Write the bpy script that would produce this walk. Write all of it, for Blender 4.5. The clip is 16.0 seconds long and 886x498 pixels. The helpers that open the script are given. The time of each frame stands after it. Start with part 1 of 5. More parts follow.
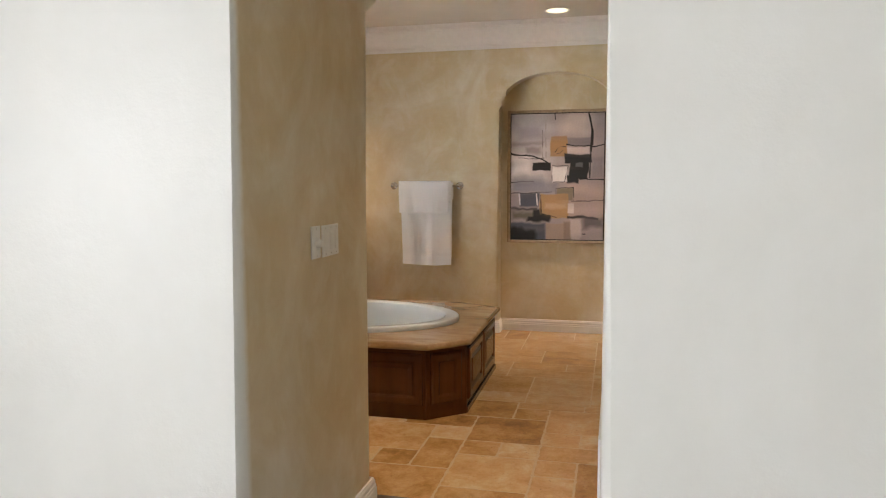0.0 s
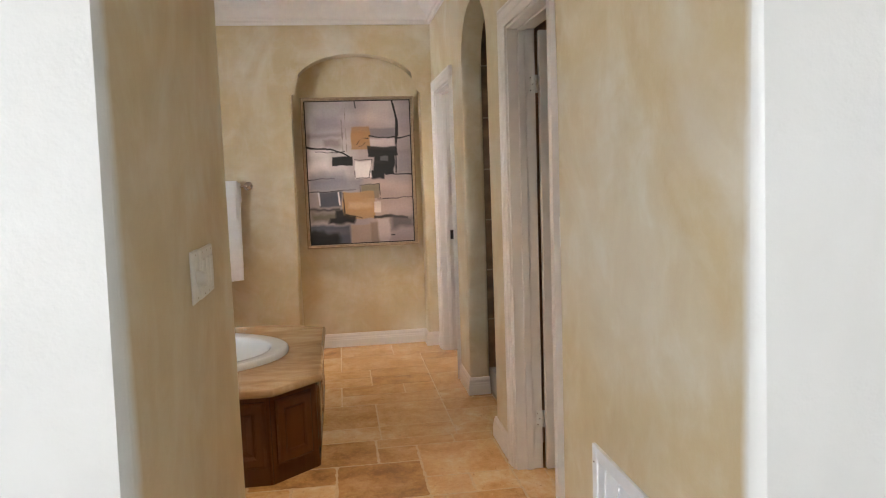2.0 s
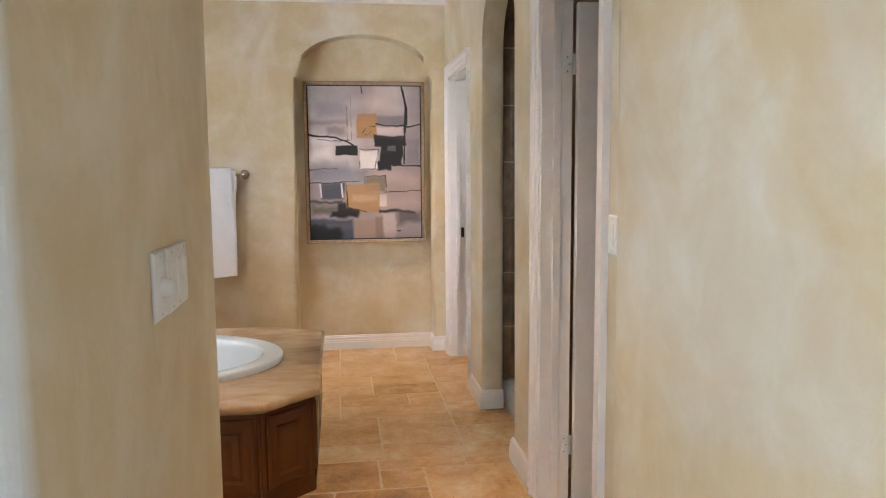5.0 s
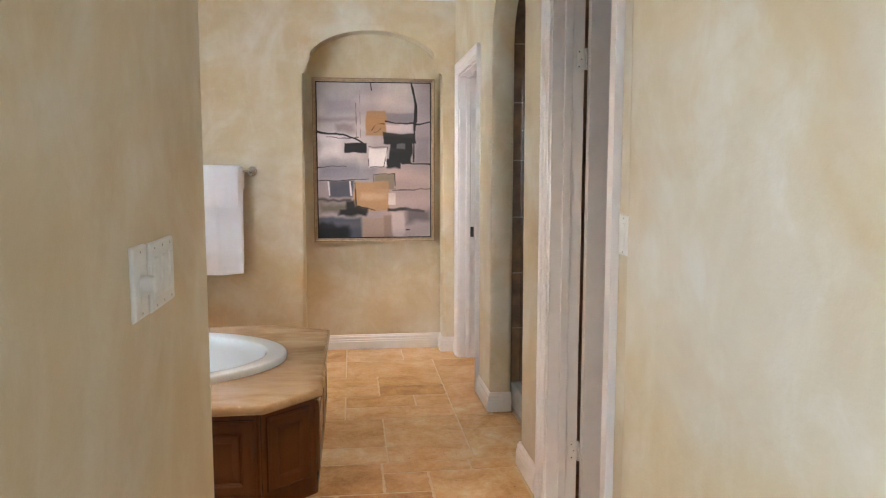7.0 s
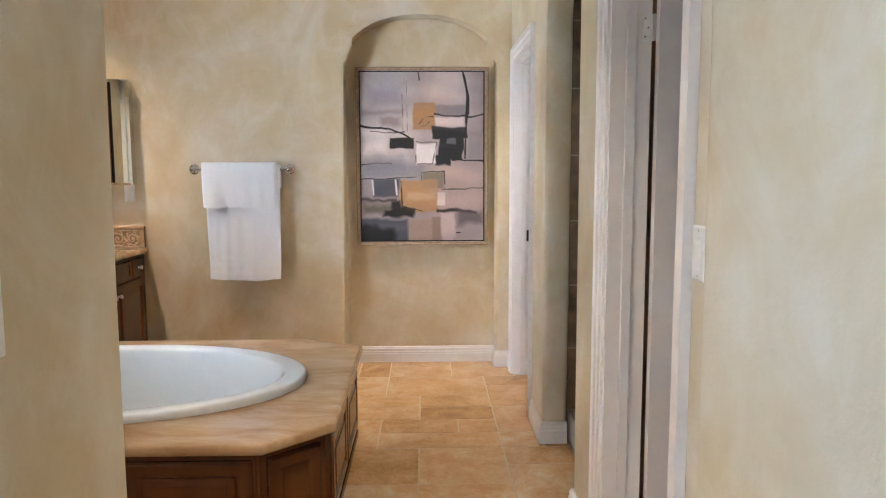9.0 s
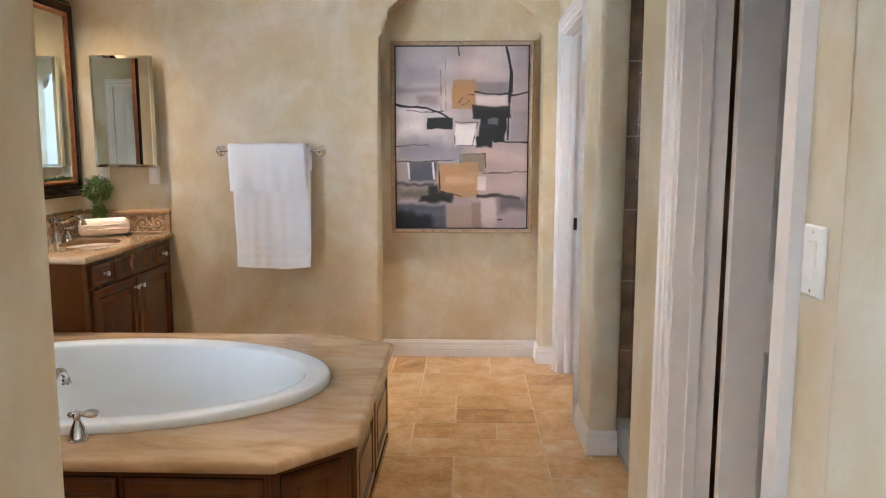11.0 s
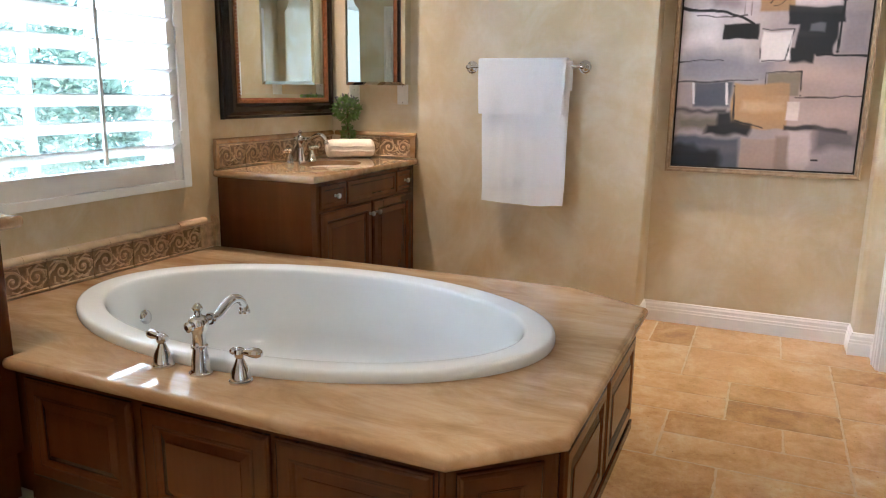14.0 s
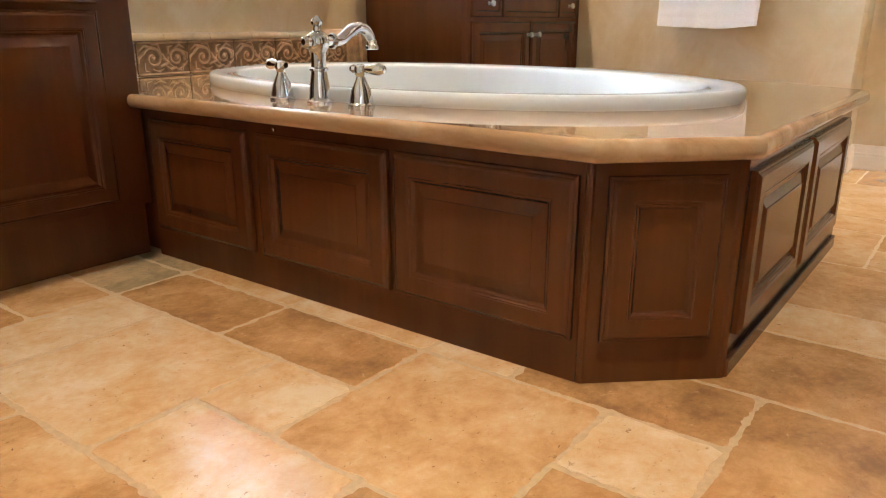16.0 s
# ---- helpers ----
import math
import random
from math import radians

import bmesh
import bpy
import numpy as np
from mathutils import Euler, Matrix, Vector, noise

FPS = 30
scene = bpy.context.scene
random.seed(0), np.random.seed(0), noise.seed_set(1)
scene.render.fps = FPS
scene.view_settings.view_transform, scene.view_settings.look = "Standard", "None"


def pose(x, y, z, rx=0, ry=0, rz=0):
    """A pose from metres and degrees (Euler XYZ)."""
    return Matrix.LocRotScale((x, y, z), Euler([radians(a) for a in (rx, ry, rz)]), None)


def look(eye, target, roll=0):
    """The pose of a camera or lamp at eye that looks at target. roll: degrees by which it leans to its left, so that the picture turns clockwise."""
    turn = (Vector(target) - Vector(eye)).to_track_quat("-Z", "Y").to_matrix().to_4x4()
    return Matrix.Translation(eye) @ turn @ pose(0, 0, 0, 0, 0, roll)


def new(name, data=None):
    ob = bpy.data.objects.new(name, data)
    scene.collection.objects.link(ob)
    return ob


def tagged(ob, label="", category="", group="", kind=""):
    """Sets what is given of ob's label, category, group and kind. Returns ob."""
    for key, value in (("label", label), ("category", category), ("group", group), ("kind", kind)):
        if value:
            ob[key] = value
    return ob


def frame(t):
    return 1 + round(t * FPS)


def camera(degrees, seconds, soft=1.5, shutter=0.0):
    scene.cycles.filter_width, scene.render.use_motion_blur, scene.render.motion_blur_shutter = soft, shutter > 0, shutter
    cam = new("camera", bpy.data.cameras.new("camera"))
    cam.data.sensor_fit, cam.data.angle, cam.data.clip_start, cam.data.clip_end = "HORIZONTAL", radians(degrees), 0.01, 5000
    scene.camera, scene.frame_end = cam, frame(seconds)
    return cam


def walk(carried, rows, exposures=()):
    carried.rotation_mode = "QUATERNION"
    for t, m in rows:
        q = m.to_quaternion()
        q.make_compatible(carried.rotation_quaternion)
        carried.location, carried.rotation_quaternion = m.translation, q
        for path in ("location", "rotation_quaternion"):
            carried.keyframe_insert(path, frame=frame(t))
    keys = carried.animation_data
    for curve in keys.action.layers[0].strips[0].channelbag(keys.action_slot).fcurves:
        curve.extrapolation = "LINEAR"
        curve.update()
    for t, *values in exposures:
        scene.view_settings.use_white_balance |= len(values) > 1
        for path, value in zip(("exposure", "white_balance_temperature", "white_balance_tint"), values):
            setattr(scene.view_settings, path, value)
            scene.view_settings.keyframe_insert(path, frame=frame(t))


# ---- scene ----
cam = camera(62.4, 16.0, soft=1.1)
PATH = [
    (0, (0.303, -0.097, 1.762), (-0.154, 1.84, 1.571), -0.2),
    (0.5, (-0.019, 0.154, 1.752), (-0.344, 2.118, 1.559), -0.7),
    (1, (-0.313, 0.334, 1.749), (-0.415, 2.321, 1.55), -1.5),
    (1.5, (-0.464, 0.539, 1.743), (-0.38, 2.526, 1.536), -1.9),
    (2, (-0.568, 0.819, 1.746), (-0.294, 2.789, 1.539), -2.0),
    (2.5, (-0.636, 1.024, 1.743), (-0.185, 2.961, 1.532), -1.7),
    (3, (-0.648, 1.187, 1.726), (-0.128, 3.106, 1.511), -1.0),
    (3.5, (-0.597, 1.292, 1.734), (-0.187, 3.238, 1.523), -0.3),
    (4, (-0.588, 1.324, 1.722), (-0.303, 3.293, 1.51), -0.7),
    (6.5, (-0.625, 1.356, 1.714), (-0.351, 3.324, 1.492), -0.2),
    (7, (-0.56, 1.422, 1.705), (-0.314, 3.394, 1.487), 0.0),
    (7.5, (-0.44, 1.54, 1.703), (-0.253, 3.519, 1.488), -0.1),
    (8, (-0.387, 1.618, 1.694), (-0.25, 3.601, 1.477), -0.3),
    (8.5, (-0.373, 1.845, 1.694), (-0.283, 3.831, 1.476), -0.2),
    (9, (-0.321, 2.018, 1.699), (-0.274, 4.005, 1.475), -0.2),
    (11.5, (-0.299, 2.522, 1.689), (-0.404, 4.5, 1.407), 0.2),
    (12, (-0.282, 2.645, 1.656), (-0.454, 4.616, 1.363), 0.4),
    (12.5, (-0.23, 2.778, 1.644), (-0.526, 4.732, 1.337), 0.5),
    (13, (-0.215, 2.914, 1.621), (-0.653, 4.837, 1.287), 0.9),
    (13.5, (-0.272, 3.106, 1.596), (-0.897, 4.969, 1.223), 0.7),
    (14, (-0.295, 3.287, 1.51), (-1.084, 5.077, 1.092), 0.7),
    (14.5, (-0.323, 3.47, 1.349), (-1.279, 5.162, 0.873), 0.1),
    (15, (-0.319, 3.546, 1.182), (-1.365, 5.166, 0.65), 0.3),
    (15.5, (-0.346, 3.531, 0.925), (-1.475, 5.081, 0.354), -0.2),
    (16, (-0.355, 3.532, 0.807), (-1.499, 5.061, 0.214), 0.0),
]
EXPOSURES = [(0.0, -0.56, 6550, 13), (1.0, -0.53, 6400, 13), (2.0, -0.38, 6300, 13), (4.0, -0.15, 5850, 12), (6.5, -0.02, 5750, 11), (9.0, 0.04, 5450, 10), (11.5, 0.0, 5400, 10), (14.5, 0.12, 5450, 10), (15.3, 0.46, 5850, 10), (16.0, 0.56, 5700, 10)]
walk(cam, [(t, look(eye, target, roll)) for t, eye, target, roll in PATH], EXPOSURES)

# ---- world and light ----
world = bpy.data.worlds.new("daylight")
scene.world = world
world.use_nodes = True
wn = world.node_tree.nodes
sky = wn.new("ShaderNodeTexSky")
sky.sky_type = 'NISHITA'
sky.sun_disc = False
sky.sun_elevation, sky.sun_rotation = radians(52), radians(200)
world.node_tree.links.new(sky.outputs[0], wn["Background"].inputs[0])
wn["Background"].inputs[1].default_value = 0.15


def lamp(name, kind, m, power, color, **more):
    data = bpy.data.lights.new(name, kind)
    data.energy, data.color = power, color
    if kind == 'AREA':
        data.shape, data.size, data.size_y = 'RECTANGLE', more["size"][0], more["size"][1]
    if kind == 'SPOT':
        data.spot_size, data.spot_blend, data.shadow_soft_size = radians(more["cone"]), 1.0, more["radius"]
    if kind == 'SUN':
        data.angle = radians(more["angle"])
    ob = new(name, data)
    ob.matrix_world = m
    return ob


SUN, DOWN, DAY = 4.0, 80.0, 1020.0
lamp("sun", 'SUN', look((-6, -9, 14), (-7, 5, 0)), SUN, (1.0, 0.95, 0.87), angle=0.5)
# daylight of the tall windows of the room in which the walk begins
lamp("window_daylight", 'AREA', look((-6.2, -4.0, 1.75), (0.0, -5.3, 1.7)), DAY, (0.88, 0.945, 1.0), size=(3.2, 2.2))
WARM = (1.0, 0.78, 0.54)
# the last one is unseen, added to brighten the tub panels and near vanity
DOWNLIGHTS = [(-0.317, 7.62), (-0.317, 4.35), (-3.06, 7.40), (-2.72, 4.3)]
POWER = [3.6, 3.6, 4.4, 2.6]
CONE = [70, 72, 88, 92]
CEILING = 3.47
for (lx, ly), pw, cone in zip(DOWNLIGHTS, POWER, CONE):
    lamp("downlight_lamp", 'SPOT', look((lx, ly, CEILING - 0.02), (lx, ly, 0)), DOWN * pw, WARM, cone=cone, radius=0.06)

WC_LAMP = (1.25, 7.45, 2.94)
lamp("downlight_lamp", 'SPOT', look((WC_LAMP[0], WC_LAMP[1], WC_LAMP[2] - 0.01), (WC_LAMP[0], WC_LAMP[1], 0)), 26.0, WARM, cone=150, radius=0.06)

# ---- materials ----


class Mat:
    """A node material with a few short words for its nodes."""

    def __init__(self, name, color=(0.8, 0.8, 0.8), rough=0.5, metal=0.0):
        self.m = bpy.data.materials.new(name)
        self.m.use_nodes = True
        self.t = self.m.node_tree
        self.b = self.t.nodes["Principled BSDF"]
        self.b.inputs["Base Color"].default_value = (*color, 1)
        self.b.inputs["Roughness"].default_value = rough
        self.b.inputs["Metallic"].default_value = metal
        self._co = None

    def node(self, kind, **settings):
        n = self.t.nodes.new(kind)
        for k, v in settings.items():
            setattr(n, k, v)
        return n

    def link(self, a, b):
        self.t.links.new(a, b)

    def coords(self, scale=(1, 1, 1), shift=False):
        co = self.node("ShaderNodeTexCoord").outputs["Object"]
        mp = self.node("ShaderNodeMapping")
        mp.inputs["Scale"].default_value = scale
        self.link(co, mp.inputs["Vector"])
        if shift:
            info = self.node("ShaderNodeObjectInfo")
            mul = self.node("ShaderNodeMath", operation='MULTIPLY')
            mul.inputs[1].default_value = 37.0
            self.link(info.outputs["Random"], mul.inputs[0])
            self.link(mul.outputs[0], mp.inputs["Location"])
        return mp.outputs[0]

    def noise(self, scale, detail=4.0, stretch=(1, 1, 1), rough=0.55, warp=0.0, shift=False):
        n = self.node("ShaderNodeTexNoise")
        n.inputs["Scale"].default_value, n.inputs["Detail"].default_value = scale, detail
        n.inputs["Roughness"].default_value, n.inputs["Distortion"].default_value = rough, warp
        self.link(self.coords(stretch, shift), n.inputs["Vector"])
        return n.outputs["Fac"]

    def ramp(self, fac, *stops):
        r = self.node("ShaderNodeValToRGB")
        e = r.color_ramp.elements
        while len(e) < len(stops):
            e.new(0.5)
        for el, (p, c) in zip(e, stops):
            el.position = p
            el.color = (*c, 1) if not isinstance(c, float) else (c, c, c, 1)
        self.link(fac, r.inputs[0])
        return r.outputs[0]

    def mix(self, a, b, fac, mode='MIX'):
        n = self.node("ShaderNodeMix", data_type='RGBA', blend_type=mode)
        for sock, v in ((n.inputs[0], fac), (n.inputs[6], a), (n.inputs[7], b)):
            if isinstance(v, (int, float)):
                sock.default_value = v
            elif isinstance(v, tuple):
                sock.default_value = (*v, 1)
            else:
                self.link(v, sock)
        return n.outputs[2]

    def color(self, out):
        self.link(out, self.b.inputs["Base Color"])
        return self

    def rough(self, fac, lo, hi):
        r = self.node("ShaderNodeMapRange")
        r.inputs["To Min"].default_value, r.inputs["To Max"].default_value = lo, hi
        self.link(fac, r.inputs[0])
        self.link(r.outputs[0], self.b.inputs["Roughness"])
        return self

    def bump(self, fac, strength, dist=0.01):
        n = self.node("ShaderNodeBump")
        n.inputs["Strength"].default_value, n.inputs["Distance"].default_value = strength, dist
        self.link(fac, n.inputs["Height"])
        if self._co is not None:
            self.link(self._co, n.inputs["Normal"])
        self._co = n.outputs[0]
        self.link(n.outputs[0], self.b.inputs["Normal"])
        return self


def trowelled(m, dark, mid, light, mottle):
    """Wide clouds, soft trowel marks and worn pale patches in three tones."""
    big = m.noise(1.0, 5, warp=1.0)
    small = m.noise(5.0, 7, (1, 1, 0.8), 0.62, 0.5)
    wide = m.noise(2.3, 8, (1, 1, 0.75), 0.62, 0.9)
    base = m.ramp(big, (0.33, dark), (0.49, mid), (0.66, light))
    fine = m.ramp(small, (0.33, dark), (0.52, mid), (0.72, light))
    c = m.mix(base, fine, mottle)
    return m.mix(c, light, m.ramp(wide, (0.50, 0.0), (0.72, 0.55))), small


def plaster(name, dark, mid, light, bump=0.25, lo=0.42, hi=0.7, mottle=0.35):
    """Trowelled wall paint with a fine relief."""
    m = Mat(name, rough=0.62)
    c, small = trowelled(m, dark, mid, light, mottle)
    m.color(c)
    m.rough(small, lo, hi)
    m.bump(m.noise(34, 5), bump, 0.004).bump(m.noise(5, 3), bump * 0.6, 0.012).bump(m.noise(150, 3), bump * 0.5, 0.001)
    return m.m


TAN = ((0.53, 0.388, 0.21), (0.60, 0.482, 0.295), (0.715, 0.66, 0.55))
PALE_PAINT = ((0.74, 0.72, 0.67), (0.77, 0.75, 0.70), (0.79, 0.775, 0.735))
WALL = plaster("tan_faux_plaster", *TAN, 0.3, 0.33, 0.52, 0.38)
CREAM = plaster("cream_wall_paint", *PALE_PAINT, 0.12)


def two_paints(name, edge):
    """Cream paint that gives way to the tan faux finish just inside the rounded corner of the passage."""
    m = Mat(name, rough=0.5)
    tan, small = trowelled(m, *TAN, 0.45)
    pale, _ = trowelled(m, *PALE_PAINT, 0.3)
    sep = m.node("ShaderNodeSeparateXYZ")
    m.link(m.node("ShaderNodeTexCoord").outputs["Object"], sep.inputs[0])
    ragged = m.node("ShaderNodeMath", operation='MULTIPLY_ADD')
    m.link(m.noise(14, 5), ragged.inputs[0])
    ragged.inputs[1].default_value = 0.02
    m.link(sep.outputs[1], ragged.inputs[2])
    blend = m.node("ShaderNodeMapRange")
    blend.inputs["From Min"].default_value, blend.inputs["From Max"].default_value = edge - 0.004, edge + 0.022
    m.link(ragged.outputs[0], blend.inputs[0])
    m.color(m.mix(pale, tan, blend.outputs[0]))
    m.rough(small, 0.33, 0.52)
    m.bump(m.noise(34, 5), 0.3, 0.004).bump(m.noise(5, 3), 0.18, 0.012).bump(m.noise(110, 3), 0.3, 0.002)
    return m.m


CEIL = plaster("ceiling_paint", (0.62, 0.55, 0.46), (0.66, 0.59, 0.50), (0.69, 0.62, 0.54), 0.12)
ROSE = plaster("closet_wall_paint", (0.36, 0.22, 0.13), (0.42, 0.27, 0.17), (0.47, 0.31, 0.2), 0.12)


def paint(name, color, rough=0.35):
    m = Mat(name, color, rough)
    n = m.noise(18, 4)
    m.color(m.ramp(n, (0.3, tuple(c * 0.95 for c in color)), (0.7, color)))
    m.rough(n, rough - 0.05, rough + 0.1)
    m.bump(m.noise(60, 3), 0.006, 0.002)
    return m.m


TRIM = paint("white_trim_paint", (0.82, 0.775, 0.735))
PLASTIC = paint("ivory_plastic", (0.80, 0.78, 0.73), 0.34)
SHUTTER = paint("shutter_paint", (0.80, 0.80, 0.79), 0.32)
GRILLE = paint("grille_enamel", (0.78, 0.78, 0.79), 0.35)


def wood(name, dark, mid, light, rough=0.3):
    m = Mat(name, mid, rough)
    grain = m.noise(9, 6, (1, 1, 0.09), 0.6, 0.4, True)
    fine = m.noise(70, 5, (1, 1, 0.05), 0.6, 0.0, True)
    blot = m.noise(2.2, 3, shift=True)
    c = m.mix(m.ramp(grain, (0.3, dark), (0.55, mid), (0.8, light)), m.ramp(fine, (0.35, dark), (0.7, light)), 0.14)
    m.color(m.mix(c, m.ramp(blot, (0.35, dark), (0.7, light)), 0.3))
    m.rough(blot, rough - 0.03, rough + 0.03)
    m.bump(fine, 0.012, 0.002)
    m.b.inputs["Specular IOR Level"].default_value = 0.4
    return m.m


CHERRY = wood("dark_cherry_wood", (0.060, 0.0168, 0.0038), (0.084, 0.0248, 0.0056), (0.112, 0.0360, 0.0088), 0.2)
DARKFLOOR = wood("dark_floor_wood", (0.03, 0.015, 0.009), (0.05, 0.025, 0.014), (0.08, 0.04, 0.02), 0.32)
FRAMEWOOD = wood("espresso_frame_wood", (0.007, 0.0030, 0.0022), (0.011, 0.0048, 0.0033), (0.020, 0.0085, 0.0052), 0.16)


def travertine(name):
    m = Mat(name, rough=0.12)
    streak = m.noise(1.7, 8, (0.75, 1.6, 1.6), 0.62, 0.9)
    vein = m.noise(3.6, 9, (0.6, 2.0, 2.0), 0.68, 0.8)
    fine = m.noise(90, 4)
    c = m.ramp(streak, (0.3, (0.22, 0.118, 0.05)), (0.43, (0.33, 0.195, 0.09)), (0.56, (0.41, 0.262, 0.133)), (0.72, (0.50, 0.365, 0.22)))
    v = m.ramp(vein, (0.34, (0.17, 0.09, 0.038)), (0.48, (0.37, 0.23, 0.12)), (0.66, (0.58, 0.45, 0.31)))
    m.color(m.mix(c, v, 0.35))
    m.rough(fine, 0.025, 0.045)
    m.b.inputs["IOR"].default_value = 1.6
    return m.m


STONE = travertine("polished_travertine")


def tile_stone(name, centre, spread, stops):
    """Tumbled travertine: clouds from brown to cream, shifted from tile to tile, with specks, pits and fine veins."""
    m = Mat(name, rough=0.3)
    info = m.node("ShaderNodeObjectInfo").outputs["Random"]
    cloud = m.noise(4.2, 9, (1, 1, 1), 0.66, 0.5, True)
    fleck = m.noise(38, 8, (1, 0.75, 1), 0.78, 0.3, True)
    vein = m.noise(11, 9, (1.0, 0.75, 1), 0.74, 0.6, True)

    def add(a, b, k):
        n = m.node("ShaderNodeMath", operation='MULTIPLY_ADD')
        m.link(b, n.inputs[0])
        n.inputs[1].default_value = k
        m.link(a, n.inputs[2])
        return n.outputs[0]
    base = m.node("ShaderNodeMath", operation='MULTIPLY_ADD')
    m.link(info, base.inputs[0])
    base.inputs[1].default_value, base.inputs[2].default_value = spread, centre - spread / 2 - 0.875
    f = add(add(add(base.outputs[0], cloud, 0.9), vein, 0.45), fleck, 0.4)
    c = m.ramp(f, *stops)
    pits = m.noise(75, 6, (1, 0.7, 1), 0.65, 0.6, True)
    n = m.node("ShaderNodeMath", operation='MULTIPLY')
    m.link(m.ramp(pits, (0.325, 1.0), (0.365, 0.0)), n.inputs[0])
    m.link(m.ramp(vein, (0.45, 1.0), (0.6, 0.15)), n.inputs[1])
    c = m.mix(c, stops[0][1], n.outputs[0])
    c = m.mix(c, stops[-1][1], m.ramp(fleck, (0.62, 0.0), (0.72, 0.6)))
    m.color(c)
    m.rough(fleck, 0.09, 0.20)
    m.bump(pits, 0.22, 0.002).bump(m.noise(6, 5, shift=True), 0.12, 0.006)
    return m.m


STONES = ((0.14, (0.24, 0.128, 0.05)), (0.34, (0.41, 0.222, 0.082)), (0.5, (0.52, 0.308, 0.13)), (0.62, (0.58, 0.382, 0.19)), (0.8, (0.64, 0.50, 0.325)))
TILE = tile_stone("tumbled_travertine_tile", 0.50, 0.24, STONES)
DARKTILE = tile_stone("umber_travertine_tile", 0.33, 0.06, STONES)
PALETILE = tile_stone("cream_travertine_tile", 0.66, 0.06, STONES)
GREYTILE = tile_stone("olive_travertine_tile", 0.5, 0.1, ((0.2, (0.23, 0.16, 0.08)), (0.42, (0.355, 0.265, 0.145)), (0.56, (0.48, 0.335, 0.175)), (0.8, (0.58, 0.41, 0.22))))


def plain(name, color, rough, spots=20, metal=0.0, spread=0.12, bump=0.1):
    m = Mat(name, color, rough, metal)
    n = m.noise(spots, 5)
    m.color(m.ramp(n, (0.3, tuple(c * (1 - spread) for c in color)), (0.7, tuple(min(1, c * (1 + spread)) for c in color))))
    m.rough(n, max(0.02, rough * 0.8), min(1, rough * 1.2))
    if bump:
        m.bump(m.noise(spots * 4, 3), bump, 0.003)
    return m.m


GROUT = plain("sanded_tan_grout", (0.45, 0.315, 0.165), 0.75, 60)
CHROME = plain("polished_chrome", (0.68, 0.70, 0.735), 0.035, 8, 1.0, 0.03, 0)
NICKEL = plain("satin_nickel", (0.62, 0.58, 0.52), 0.2, 8, 1.0, 0.05, 0)
ENAMEL = plain("white_tub_enamel", (0.78, 0.815, 0.835), 0.08, 3, 0.0, 0.02, 0)
CERAMIC = plain("glazed_ceramic", (0.74, 0.66, 0.55), 0.12, 5, 0.0, 0.04, 0)
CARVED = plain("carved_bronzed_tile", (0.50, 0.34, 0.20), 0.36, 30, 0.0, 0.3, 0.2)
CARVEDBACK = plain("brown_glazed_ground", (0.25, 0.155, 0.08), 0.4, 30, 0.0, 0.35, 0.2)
CAPSTONE = plain("peach_cap_stone", (0.56, 0.37, 0.22), 0.35, 12, 0.0, 0.15, 0.1)
TANCAP = plain("tan_cap_stone", (0.52, 0.40, 0.26), 0.36, 9, 0.0, 0.18, 0.1)
TOWEL = plain("white_terry_cloth", (0.90, 0.915, 0.955), 0.95, 160, 0.0, 0.05, 0.5)
PEACH = plain("cream_terry_cloth", (0.80, 0.70, 0.60), 0.95, 160, 0.0, 0.06, 0.6)
BRONZE = plain("aged_copper_leaf", (0.30, 0.12, 0.05), 0.32, 60, 0.7, 0.4, 0.3)
GOLD = plain("champagne_frame_leaf", (0.36, 0.25, 0.15), 0.4, 30, 0.35, 0.2, 0.1)
BLACK = plain("black_metal", (0.02, 0.018, 0.016), 0.4, 20, 0.6)
# near-black colour that stands in for the shade inside narrow gaps
GAP = plain("painted_gap_shade", (0.03, 0.022, 0.018), 0.8, 20)
LEAF = plain("topiary_leaf", (0.13, 0.22, 0.05), 0.5, 30, 0.0, 0.5)
LAVENDER = plain("dusty_lavender_tip", (0.20, 0.17, 0.22), 0.6, 30, 0.0, 0.3)
SHRUB = plain("shrub_leaf", (0.24, 0.33, 0.29), 0.6, 3, 0.0, 0.3)
BARK = plain("brown_stem", (0.10, 0.06, 0.03), 0.8, 40, 0.0, 0.3)
STUCCO = plain("pale_garden_stucco", (0.74, 0.73, 0.70), 0.9, 12, 0.0, 0.06)
PAVING = plain("pale_garden_paving", (0.55, 0.53, 0.48), 0.85, 8, 0.0, 0.15)
CRYSTAL = plain("frosted_glass_knob", (0.50, 0.46, 0.40), 0.12, 8, 0.0, 0.05, 0)
SHOWER = plain("brown_shower_tile", (0.16, 0.095, 0.05), 0.35, 9, 0.0, 0.45)
SHOWERGROUT = plain("grey_brown_grout", (0.36, 0.30, 0.23), 0.8, 40)
CURB = plain("grey_stone_curb", (0.34, 0.31, 0.28), 0.4, 14, 0.0, 0.15)

mirror = Mat("mirror_silver", (0.80, 0.845, 0.825), 0.0, 1.0)
MIRROR = mirror.m
glass = Mat("clear_glass", (1, 1, 1), 0.0)
glass.b.inputs["Transmission Weight"].default_value = 1.0
glass.b.inputs["IOR"].default_value = 1.45
GLASS = glass.m
glow = Mat("lamp_lens", (1, 1, 1), 0.5)
glow.b.inputs["Emission Color"].default_value = (1.0, 0.78, 0.42, 1)
glow.b.inputs["Emission Strength"].default_value = 3.2
LENS = glow.m

# ---- mesh helpers ----


